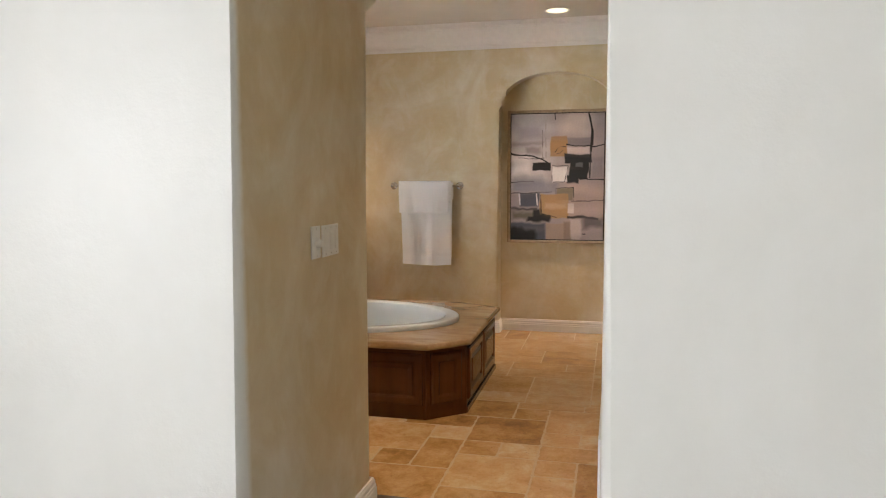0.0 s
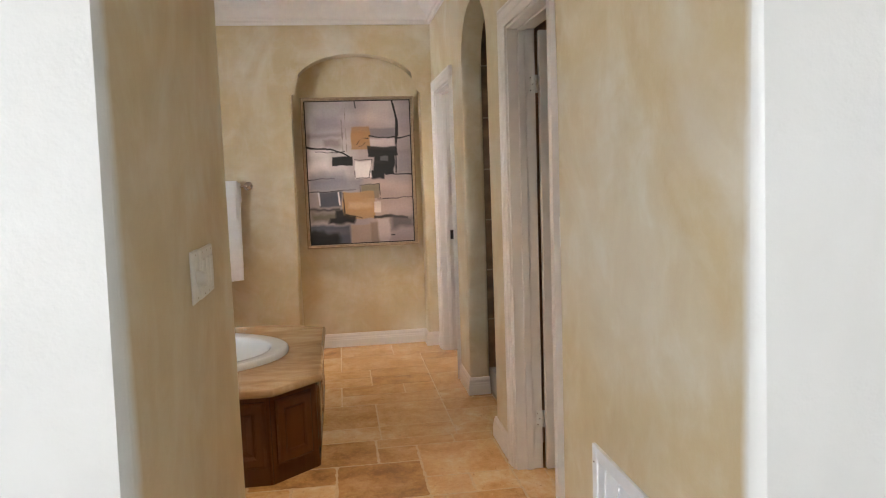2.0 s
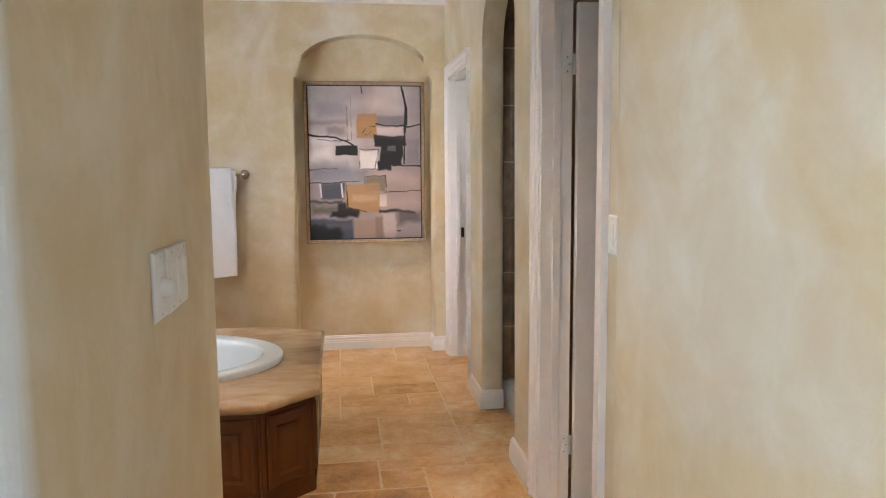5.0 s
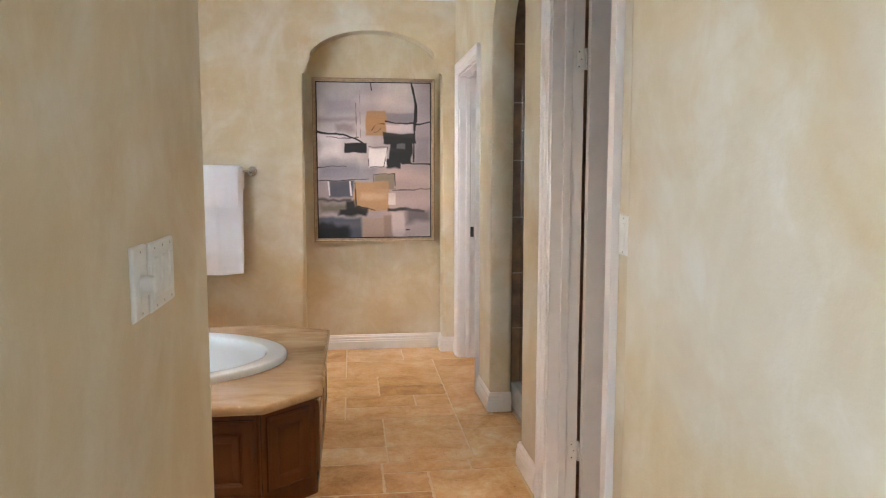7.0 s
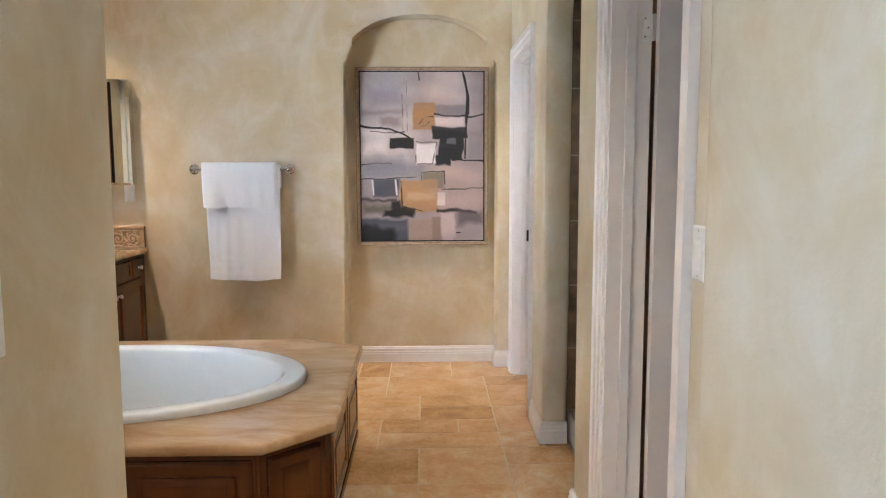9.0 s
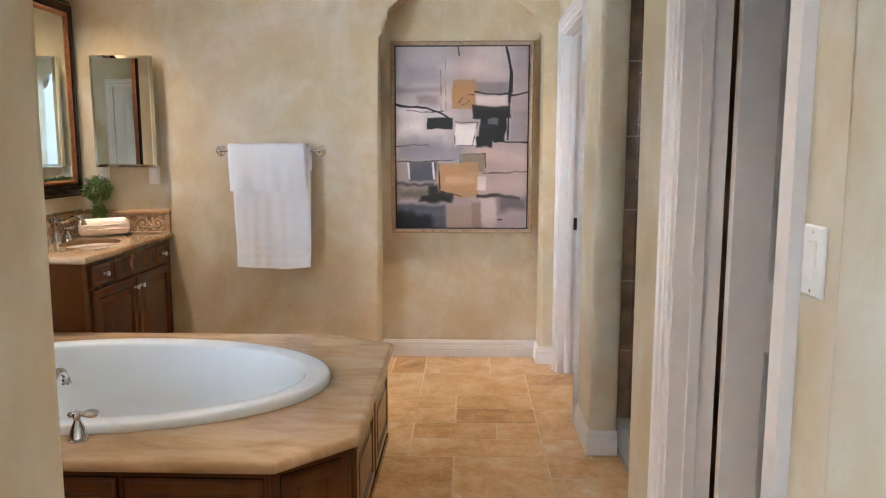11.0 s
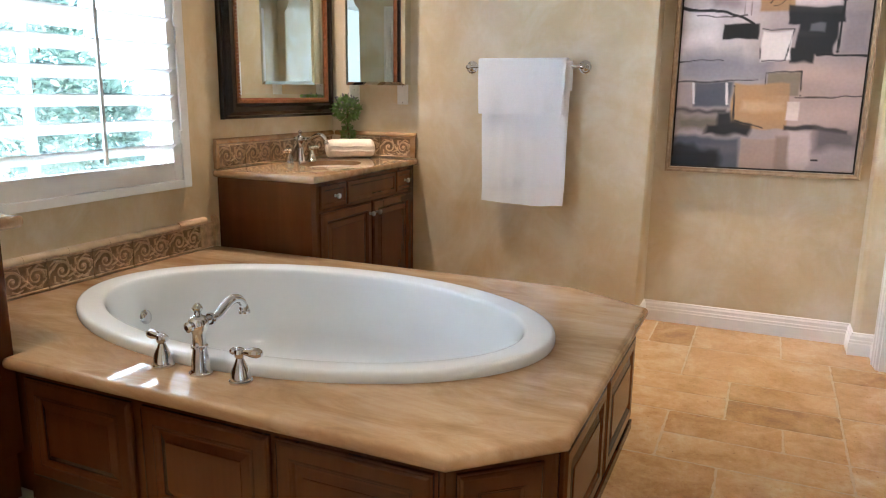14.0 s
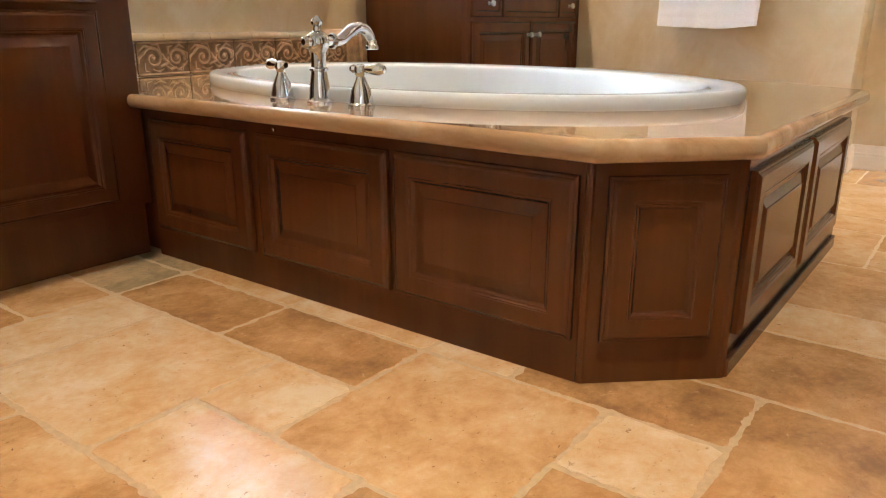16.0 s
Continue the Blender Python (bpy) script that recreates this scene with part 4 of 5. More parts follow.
loops(bm, [[(p.x, p.y, 0.0) for p in outer], [(p.x, p.y, DZ - 0.05) for p in outer], [(p.x, p.y, DZ - 0.05) for p in inner], [(p.x, p.y, 0.0) for p in inner]])
part("carcass", bm, CHERRY, surround)
for x0, x1 in ((-2.665, -2.155), (-2.108, -1.592), (-1.573, -1.046)):
    part("panel", raised_panel((x0, 4.953, 0.108), X, Z, -Y, x1 - x0, 0.384, DOOR_RINGS), CHERRY, surround)
cu = (Vector(BODY[2]) - Vector(BODY[1]))
cl = cu.length
cu = Vector((cu.x, cu.y, 0)) / cl
cn = Vector((cu.y, -cu.x, 0))
part("panel", raised_panel(Vector((BODY[1][0], BODY[1][1], 0.108)) + cu * 0.038, cu, Z, cn, cl - 0.076, 0.384, FLAT_RINGS), CHERRY, surround)
for y0, y1 in ((5.235, 5.815), (5.85, 6.43)):
    part("panel", raised_panel((-0.768, y0, 0.095), Y, Z, X, y1 - y0, 0.395, DOOR_RINGS), CHERRY, surround)
for p in (BODY[1], BODY[2]):
    part("corner_bead", lathe(bmesh.new(), [(0.011, 0.0), (0.011, 0.52)], (p[0] - 0.003, p[1] + 0.004, 0.004), 10), CHERRY, surround)
part("base_strip", B((-0.768, 5.19, 0.0), (-0.756, 6.52, 0.045), 0.003), CHERRY, surround)
part("screw", lathe(bmesh.new(), [(0.006, 0), (0.006, 0.008), (0.003, 0.010)], (-2.03, 4.952, 0.507), 10, (0, -1, 0)), NICKEL, surround, "small bare screw head")

tub = thing("bathtub", (TC[0], TC[1], 0.2), "white oval drop-in bathtub in a travertine deck", "bathtub")
bm = bmesh.new()
PROFILE = [(0.03, 0.52), (0.003, DZ + 0.001), (0.0, DZ + 0.012), (0.001, DZ + 0.028), (0.004, DZ + 0.036), (0.010, DZ + 0.041), (0.018, DZ + 0.0425), (0.092, DZ + 0.0385), (0.100, DZ + 0.036), (0.106, DZ + 0.030), (0.110, DZ + 0.020),
           (0.122, DZ - 0.02), (0.134, DZ - 0.09), (0.150, DZ - 0.18), (0.175, DZ - 0.27), (0.21, DZ - 0.33), (0.27, DZ - 0.365), (0.36, DZ - 0.38), (0.5, DZ - 0.385)]
loops(bm, [[(x, y, z) for x, y in oval(*TC, TA - d * 1.15, TB - d, 96, 2.0)] for d, z in PROFILE], True, False, True)
part("basin", bm, ENAMEL, tub, smooth=True)
part("drain", lathe(bmesh.new(), [(0.035, 0), (0.035, 0.003), (0.022, 0.006), (0.010, 0.010)], (-2.45, 5.8, DZ - 0.383), 20), CHROME, tub, smooth=True)
part("overflow", lathe(bmesh.new(), [(0.035, 0), (0.035, 0.004), (0.02, 0.010)], (-2.955, 5.79, 0.44), 20, (1, 0, 0.25)), CHROME, tub, smooth=True)


def faucet(place, ahead, size, gap, label, name):
    """A widespread faucet: a waisted column with finial, a swan spout and two lever handles."""
    p, a = Vector(place), Vector(ahead)
    s = a.cross(Z)
    ob = thing(name, place, label, "faucet")
    k = size
    body = part("column", lathe(bmesh.new(), [(0.034 * k, 0), (0.034 * k, 0.006 * k), (0.029 * k, 0.011 * k), (0.027 * k, 0.02 * k), (0.025 * k, 0.05 * k), (0.020 * k, 0.080 * k), (0.020 * k, 0.087 * k), (0.024 * k, 0.089 * k), (0.024 * k, 0.094 * k),
                                              (0.019 * k, 0.098 * k), (0.019 * k, 0.135 * k), (0.022 * k, 0.142 * k), (0.027 * k, 0.150 * k), (0.029 * k, 0.165 * k), (0.027 * k, 0.180 * k), (0.019 * k, 0.190 * k), (0.010 * k, 0.195 * k),
                                              (0.009 * k, 0.206 * k), (0.014 * k, 0.212 * k), (0.015 * k, 0.219 * k), (0.010 * k, 0.226 * k), (0.005 * k, 0.234 * k)], p, 24), CHROME, ob, smooth=True)
    for v in body.data.vertices:
        v.co.x, v.co.y = p.x + (v.co.x - p.x) * 1.12, p.y + (v.co.y - p.y) * 1.12
    part("side_knob", lathe(bmesh.new(), [(0.010 * k, 0.0), (0.012 * k, 0.030 * k), (0.017 * k, 0.036 * k), (0.017 * k, 0.046 * k), (0.008 * k, 0.053 * k)], p + Z * 0.166 * k, 16, tuple(-a)), CHROME, body, smooth=True)
    pts = smooth_line([p + a * q * k + Z * h * k for q, h in ((0.02, 0.168), (0.06, 0.166), (0.092, 0.170), (0.126, 0.189), (0.160, 0.202), (0.190, 0.198), (0.211, 0.182), (0.221, 0.164))], 5)
    n = len(pts)
    spout = part("spout", tube(bmesh.new(), pts, [(0.0125 + 0.0045 * math.sin(math.pi * i / n)) * k for i in range(n)], 16), CHROME, ob, smooth=True)
    part("aerator", lathe(bmesh.new(), [(0.017 * k, 0), (0.0205 * k, 0.003 * k), (0.0205 * k, 0.010 * k), (0.017 * k, 0.014 * k), (0.0165 * k, 0.022 * k), (0.0135 * k, 0.030 * k)], p + a * 0.222 * k + Z * 0.138 * k, 18), CHROME, spout, smooth=True)
    part("collar", lathe(bmesh.new(), [(0.019 * k, 0.0), (0.022 * k, 0.006 * k), (0.019 * k, 0.012 * k)], p + a * 0.052 * k + Z * 0.166 * k, 16, tuple(a)), CHROME, spout, smooth=True)
    for sgn in (-1, 1):
        q = p + s * sgn * gap
        h = part("handle", lathe(bmesh.new(), [(0.037 * k, 0), (0.037 * k, 0.006 * k), (0.033 * k, 0.010 * k), (0.032 * k, 0.02 * k), (0.026 * k, 0.045 * k), (0.015 * k, 0.068 * k), (0.012 * k, 0.078 * k), (0.016 * k, 0.084 * k), (0.018 * k, 0.096 * k), (0.015 * k, 0.106 * k), (0.006 * k, 0.111 * k)], q, 22), CHROME, ob, smooth=True)
        d = (s * sgn * 0.96 + a * 0.2).normalized()
        part("lever", lathe(bmesh.new(), [(0.008 * k, -0.030 * k), (0.012 * k, -0.022 * k), (0.009 * k, -0.012 * k), (0.008 * k, 0.012 * k), (0.011 * k, 0.022 * k), (0.0165 * k, 0.045 * k), (0.0165 * k, 0.060 * k), (0.010 * k, 0.074 * k), (0.004 * k, 0.077 * k)], q + Z * 0.098 * k, 16, tuple(d)), CHROME, h, smooth=True)
    return ob


faucet((-1.968, 5.08, DZ), (0, 1, 0), 1.05, 0.166, "polished chrome tub faucet with swan spout and two lever handles", "tub_faucet")

# ---- vanities ----


def cup_knob(name, place, axis, parent):
    k = part(name, lathe(bmesh.new(), [(0.010, 0), (0.010, 0.003), (0.006, 0.007), (0.006, 0.014), (0.014, 0.020), (0.0175, 0.028), (0.014, 0.036), (0.005, 0.039)], place, 12, axis), CRYSTAL, parent, "frosted glass knob", True)
    return k


def vanity(y0, y1, xf, fronts, drawers, knobs, label, side):
    """A cabinet against the window wall: carcass, toe kick, doors and drawer fronts facing the room."""
    v = thing("vanity_cabinet", (xf, (y0 + y1) / 2, 0), label, "cabinet", "bathroom vanities")
    bm = bmesh.new()
    prism(bm, [(XW + 0.003, y0), (xf - 0.02, y0), (xf, y0 + 0.02), (xf, y1 - 0.02), (xf - 0.02, y1), (XW + 0.003, y1)] if side else [(XW + 0.003, y0), (xf, y0), (xf, y1), (XW + 0.003, y1)], 0.19 if side == 0 else 0.10, 0.990)
    part("carcass", bm, CHERRY, v)
    part("toe_kick", B((XW + 0.01, y0 + 0.01, 0), (xf - 0.03, y1 - 0.01, 0.19 if side == 0 else 0.10)), CHERRY, v)
    for a, b, z0, z1 in fronts:
        part("door", raised_panel((xf, a, z0), Y, Z, X, b - a, z1 - z0, DOOR_RINGS), CHERRY, v)
    for a, b, z0, z1 in drawers:
        part("drawer_front", raised_panel((xf, a, z0), Y, Z, X, b - a, z1 - z0, [(0, 0), (0, 0.016), (0.004, 0.021), (0.012, 0.022), (0.028, 0.022), (0.034, 0.016), (0.040, 0.016)]), CHERRY, v)
    for y, z in knobs:
        cup_knob("knob", (xf + 0.021, y, z), (1, 0, 0), v)
    return v


vanity(6.795, YB - 0.003, -2.655, ((6.845, 7.442, 0.14, 0.812), (7.456, 8.02, 0.14, 0.812)), ((6.845, 7.125, 0.832, 0.972), (7.140, 7.775, 0.832, 0.972), (7.790, 8.02, 0.832, 0.972)),
       ((6.99, 0.902), (7.905, 0.902), (7.405, 0.735), (7.495, 0.735)), "dark cherry wood vanity with raised panel doors and glass knobs", 1)
vanity(3.60, 4.953, -2.722, ((4.335, 4.835, 0.215, 0.842), (3.82, 4.315, 0.215, 0.842)), ((4.335, 4.835, 0.862, 0.985), (3.82, 4.315, 0.862, 0.985)),
       ((4.70, 0.93), (4.07, 0.93), (4.30, 0.74)), "dark cherry wood vanity with a recessed toe kick beside a tub", 0)


def counter(x0, x1, y0, y1, z, sink, label):
    c = thing("vanity_countertop", ((x0 + x1) / 2, (y0 + y1) / 2, z), label, "countertop")
    pts = [(x0, y0), (x1, y0), (x1, y1), (x0, y1)]
    bm = bmesh.new()
    prev, hole = plate_with_hole(bm, shifted(pts, 0.016), oval(*sink, 0.185, 0.245, 40, 2.0), z)
    low = [bm.verts.new((p[0], p[1], z - 0.03)) for p in oval(*sink, 0.185, 0.245, 40, 2.0)]
    for i in range(40):
        bm.faces.new((hole[i], hole[(i + 1) % 40], low[(i + 1) % 40], low[i]))
    for d, h in ((0.007, z - 0.002), (0.001, z - 0.010), (0.0, z - 0.020), (0.001, z - 0.032), (0.008, z - 0.042), (0.016, z - 0.045), (0.05, z - 0.045)):
        r = [bm.verts.new((p.x, p.y, h)) for p in shifted(pts, d)]
        for i in range(4):
            bm.faces.new((prev[i], prev[(i + 1) % 4], r[(i + 1) % 4], r[i]))
        prev = r
    part("slab", bm, STONE, c, smooth=True)
    bm = bmesh.new()
    loops(bm, [[(p[0], p[1], h) for p in oval(*sink, 0.185 - d, 0.245 - d, 40, 2.0)] for d, h in ((-0.012, z - 0.031), (0.0, z - 0.031), (0.012, z - 0.07), (0.04, z - 0.11), (0.09, z - 0.14), (0.15, z - 0.148))], True, False, True)
    part("sink_basin", bm, CERAMIC, c, "cream oval undermount basin", True)
    return c


CZ = 1.038
counter(XW + 0.003, -2.626, 6.757, YB - 0.003, CZ, (-2.96, 7.46), "polished tan travertine vanity top with an oval sink")
counter(XW + 0.003, -2.690, 3.585, 5.025, CZ + 0.03, (-3.0, 4.2), "polished tan travertine vanity top beside a tub")
faucet((-3.20, 7.46, CZ), (1, 0, 0), 0.92, 0.13, "polished chrome vanity faucet with two lever handles", "vanity_faucet")

# ---- carved border tiles ----


def scroll(w, h):
    """A carved border tile: a slab with raised rims and leafy scrolls, along y, facing x."""
    bm = bmesh.new()
    box(bm, (0, 0.001, 0), (0.012, w - 0.001, h), 0.0015, 1)
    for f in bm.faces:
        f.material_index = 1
    for z0, z1 in ((0.002, 0.012), (h - 0.012, h - 0.002)):
        box(bm, (0.008, 0.0015, z0), (0.019, w - 0.0015, z1), 0.003, 1)
    cz = h / 2

    def vine(pts, r):
        tube(bm, [Vector((0.012, y, z)) for y, z in pts], r, 6)

    def spiral(cy, turn, r0, start, dirn, n=22):
        out = []
        for k in range(n + 1):
            t = k / n
            r = r0 * (1 - 0.86 * t)
            q = start + dirn * turn * t * 2 * math.pi
            out.append((cy + r * math.cos(q), cz + r * 0.98 * math.sin(q)))
        return out
    for cy, sgn in ((w * 0.30, 1), (w * 0.76, -1)):
        r0 = h * (0.34 if sgn > 0 else 0.30)
        sp = spiral(cy, 1.45, r0, math.pi * (0.9 if sgn > 0 else -0.1), -sgn)
        vine(sp, [0.0065 * (1 - 0.45 * i / len(sp)) for i in range(len(sp))])
        lathe(bm, [(0.010, 0), (0.008, 0.006), (0.003, 0.009)], (0.011, cy, cz), 8, (1, 0, 0))
        for k in range(6):
            q = sgn * (0.7 + k * 0.95)
            a = (cy + r0 * 0.95 * math.cos(q), cz + r0 * 0.93 * math.sin(q))
            b = (cy + (r0 + 0.022) * math.cos(q + 0.5 * sgn), cz + (r0 + 0.014) * math.sin(q + 0.5 * sgn))
            c = (cy + (r0 + 0.026) * math.cos(q + 0.95 * sgn), cz + (r0 + 0.010) * math.sin(q + 0.95 * sgn))
            ok = [(min(max(u, 0.006), w - 0.006), min(max(v, 0.016), h - 0.016)) for u, v in (a, b, c)]
            vine(ok, [0.005, 0.0062, 0.0015])
    s = [(w * q, cz + h * 0.33 * math.sin(2 * math.pi * (q - 0.03))) for q in np.linspace(0.02, 0.98, 15)]
    vine(s, 0.004)
    me = bpy.data.meshes.new("carved_tile")
    bmesh.ops.recalc_face_normals(bm, faces=bm.faces)
    bm.to_mesh(me)
    bm.free()
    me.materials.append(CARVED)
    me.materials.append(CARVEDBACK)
    me.shade_smooth()
    me.set_sharp_from_angle(angle=radians(40))
    return me


TILE_H, TILE_W = 0.148, 0.256
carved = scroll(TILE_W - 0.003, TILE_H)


def border(name, start, turn, count, label):
    """A run of carved tiles from a point along a wall, with its cap."""
    t = thing(name, start, label, "backsplash")
    for k in range(count):
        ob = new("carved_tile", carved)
        ob.parent = t
        ob.matrix_parent_inverse = Matrix.Identity(4)
        ob.matrix_basis = pose(0, 0, 0, 0, 0, turn) @ pose(0, k * TILE_W, 0)
    return t


CAP = [(0.0, 0.0), (0.022, 0.0), (0.026, 0.006), (0.026, 0.016), (0.020, 0.026), (0.010, 0.031), (0.0, 0.032)]


def cap(parent, run, z, mat=STONE, label=""):
    part("cap", sweep(bmesh.new(), run, [(d, z + h) for d, h in CAP]), mat, parent, label, True)


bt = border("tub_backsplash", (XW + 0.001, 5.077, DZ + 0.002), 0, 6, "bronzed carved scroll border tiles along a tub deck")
part("end_tile", B((XW + 0.001, 6.613, DZ + 0.002), (XW + 0.014, 6.762, DZ + 0.15), 0.002), CARVED, bt)
part("end_post", prism(bmesh.new(), [(XW + 0.001, DZ + 0.001), (XW + 0.034, DZ + 0.001), (XW + 0.034, DZ + 0.14), (XW + 0.026, DZ + 0.165), (XW + 0.015, DZ + 0.185), (XW + 0.001, DZ + 0.19)], 6.718, 6.755, "y"), CARVED, bt)
y = 4.985
while y < 6.43:
    cap(bt, [(XW + 0.001, min(y + 0.2385, 6.437)), (XW + 0.001, y)], DZ + 0.151, TANCAP)
    y += 0.2405
part("bare_cap", sweep(bmesh.new(), [(XW + 0.001, 6.66), (XW + 0.001, 6.44)], [(d * 1.15, DZ + 0.152 + h * 1.15) for d, h in CAP]), CAPSTONE, bt, "bare peach stone cap piece", True)
vz = CZ + 0.002
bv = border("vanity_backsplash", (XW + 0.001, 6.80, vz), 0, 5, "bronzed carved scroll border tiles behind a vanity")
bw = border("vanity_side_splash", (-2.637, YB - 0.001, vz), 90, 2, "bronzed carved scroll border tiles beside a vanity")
# the side border runs along x from the front edge to the corner and faces the room
for i, ob in enumerate(bw.children):
    ob.matrix_basis = pose(-0.045 - TILE_W * (i + 1), 0, 0, 0, 0, -90)
cap(bv, [(XW + 0.001, YB - 0.03), (XW + 0.001, 6.775)], vz + 0.15, STONE)
cap(bw, [(-2.64, YB - 0.001), (XW + 0.03, YB - 0.001)], vz + 0.15, STONE)
part("end_post", B((-2.682, YB - 0.026, vz), (-2.642, YB - 0.001, vz + 0.15), 0.004), STONE, bw)
part("end_post", B((XW + 0.001, 6.768, vz), (XW + 0.026, 6.798, vz + 0.15), 0.004), STONE, bv)

# ---- mirrors ----
my0, my1, mz0, mz1 = 6.85, 8.065, 1.335, 2.80
mir = thing("framed_mirror", (XW, 7.45, mz0), "large mirror in a dark espresso frame with beaded copper inner edge", "mirror")
bm = bmesh.new()
MF = [(0, 0.0), (0, 0.022), (0.004, 0.030), (0.016, 0.034), (0.024, 0.046), (0.045, 0.066), (0.075, 0.064), (0.090, 0.056), (0.096, 0.056), (0.096, 0.0)]
rr = [[bm.verts.new(p) for p in ((XW + 0.001 + d, my0 + i, mz0 + i), (XW + 0.001 + d, my1 - i, mz0 + i), (XW + 0.001 + d, my1 - i, mz1 - i), (XW + 0.001 + d, my0 + i, mz1 - i))] for i, d in MF]
for a, b in zip(rr, rr[1:] + rr[:1]):
    for j in range(4):
        bm.faces.new((a[j], a[(j + 1) % 4], b[(j + 1) % 4], b[j]))
part("frame", bm, FRAMEWOOD, mir)
bm = bmesh.new()
i0, i1 = 0.096, 0.128
rr = [[bm.verts.new(p) for p in ((XW + 0.001 + d, my0 + i, mz0 + i), (XW + 0.001 + d, my1 - i, mz0 + i), (XW + 0.001 + d, my1 - i, mz1 - i), (XW + 0.001 + d, my0 + i, mz1 - i))] for i, d in ((i0, 0.0), (i0, 0.055), (i0 + 0.01, 0.060), (i1, 0.050), (i1, 0.0))]
for a, b in zip(rr, rr[1:] + rr[:1]):
    for j in range(4):
        bm.faces.new((a[j], a[(j + 1) % 4], b[(j + 1) % 4], b[j]))
fillet = part("copper_fillet", bm, BRONZE, mir, "aged copper beaded fillet")
bm = bmesh.new()
def beads(p, q):
    p, q = Vector(p), Vector(q)
    n = int((q - p).length / 0.021)
    d = (q - p) / n
    u = d.normalized()
    for k in range(n):
        c = p + d * (k + 0.5)
        tube(bm, [c - u * 0.009 - Vector((0.004, 0, 0)), c - u * 0.004 + X * 0.004, c + u * 0.004 + X * 0.004, c + u * 0.009 - Vector((0.004, 0, 0))], [0.003, 0.009, 0.009, 0.003], 7)
bx, bi = XW + 0.055, 0.114
beads((bx, my0 + bi, mz0 + bi), (bx, my1 - bi, mz0 + bi))
beads((bx, my0 + bi, mz1 - bi), (bx, my1 - bi, mz1 - bi))
beads((bx, my0 + bi, mz0 + bi), (bx, my0 + bi, mz1 - bi))
beads((bx, my1 - bi, mz0 + bi), (bx, my1 - bi, mz1 - bi))
part("beading", bm, BRONZE, fillet, kind="stuff", smooth=True)
part("glass", raised_panel((XW + 0.042, my0 + 0.128, mz0 + 0.128), Y, Z, X, my1 - my0 - 0.256, mz1 - mz0 - 0.256, [(0, 0), (0, 0.004), (0.024, 0.007)]), MIRROR, mir, "bevelled mirror glass")

med = thing("medicine_cabinet", (-2.94, YB, 1.56), "medicine cabinet with a silvery mirror door beside a corner", "mirror cabinet")
part("body", B((-3.160, 8.022, 1.562), (-2.690, YB - 0.001, 2.392), 0.002), MIRROR, med)
part("mirror_door", raised_panel((-3.166, 8.020, 1.557), X, Z, -Y, 0.482, 0.840, [(0, 0), (0, 0.012), (0.022, 0.017)]), MIRROR, med, "bevelled mirror door")

# ---- shuttered window ----
win = thing("window_1", (XW, 5.85, WZ0), "window with white plantation shutters half open to bright garden", "window")
tagged(win, kind="structure")
fy0, fy1, fz0, fz1 = 5.155, 6.535, 0.965, 2.73
bm = bmesh.new()
for lo, hi in (((XW, fy0, fz0), (XW + 0.045, fy0 + 0.06, fz1)), ((XW, fy1 - 0.06, fz0), (XW + 0.045, fy1, fz1)),
               ((XW, fy0 + 0.06, fz0), (XW + 0.044, fy1 - 0.06, fz0 + 0.045)), ((XW, fy0 + 0.06, fz1 - 0.06), (XW + 0.044, fy1 - 0.06, fz1))):
    box(bm, lo, hi, 0.004)
part("shutter_frame", bm, SHUTTER, win)
sy0, sy1, sz0, sz1 = fy0 + 0.063, fy1 - 0.063, fz0 + 0.048, fz1 - 0.063
panel = part("shutter_panel", B((XW + 0.006, sy0, sz0), (XW + 0.036, sy0 + 0.058, sz1), 0.003), SHUTTER, win)
part("stile", B((XW + 0.006, sy1 - 0.058, sz0), (XW + 0.036, sy1, sz1), 0.003), SHUTTER, panel)
part("bottom_rail", B((XW + 0.0065, sy0 + 0.058, sz0), (XW + 0.0355, sy1 - 0.058, sz0 + 0.10), 0.003), SHUTTER, panel)
part("top_rail", B((XW + 0.0065, sy0 + 0.058, sz1 - 0.10), (XW + 0.0355, sy1 - 0.058, sz1), 0.003), SHUTTER, panel)
n_slats, pitch, z0 = 11, 0.1325, 1.19
for k in range(n_slats):
    z = z0 + k * pitch
    pts = []
    for q in range(16):
        an = 2 * math.pi * q / 16
        cu_, su_ = math.cos(an), math.sin(an)
        pts.append((0.054 * math.copysign(abs(cu_) ** 0.35, cu_), 0.0052 * math.copysign(abs(su_) ** 0.6, su_)))
    tilt = radians(30)
    pts = [(XW + 0.021 + u * math.cos(tilt) + v * math.sin(tilt), z - u * math.sin(tilt) * -1 + v * math.cos(tilt)) for u, v in pts]
    part("louvre", prism(bmesh.new(), pts, sy0 + 0.060, sy1 - 0.060, "y"), SHUTTER, panel, smooth=True)
part("tilt_rod", B((XW + 0.070, 5.912, 1.14), (XW + 0.084, 5.931, 2.62), 0.003), SHUTTER, panel)
for z in (1.25, 1.88, 2.5):
    part("hinge", B((XW + 0.036, sy1 - 0.012, z - 0.035), (XW + 0.050, sy1 + 0.02, z + 0.035), 0.002), SHUTTER, panel)
bm = bmesh.new()
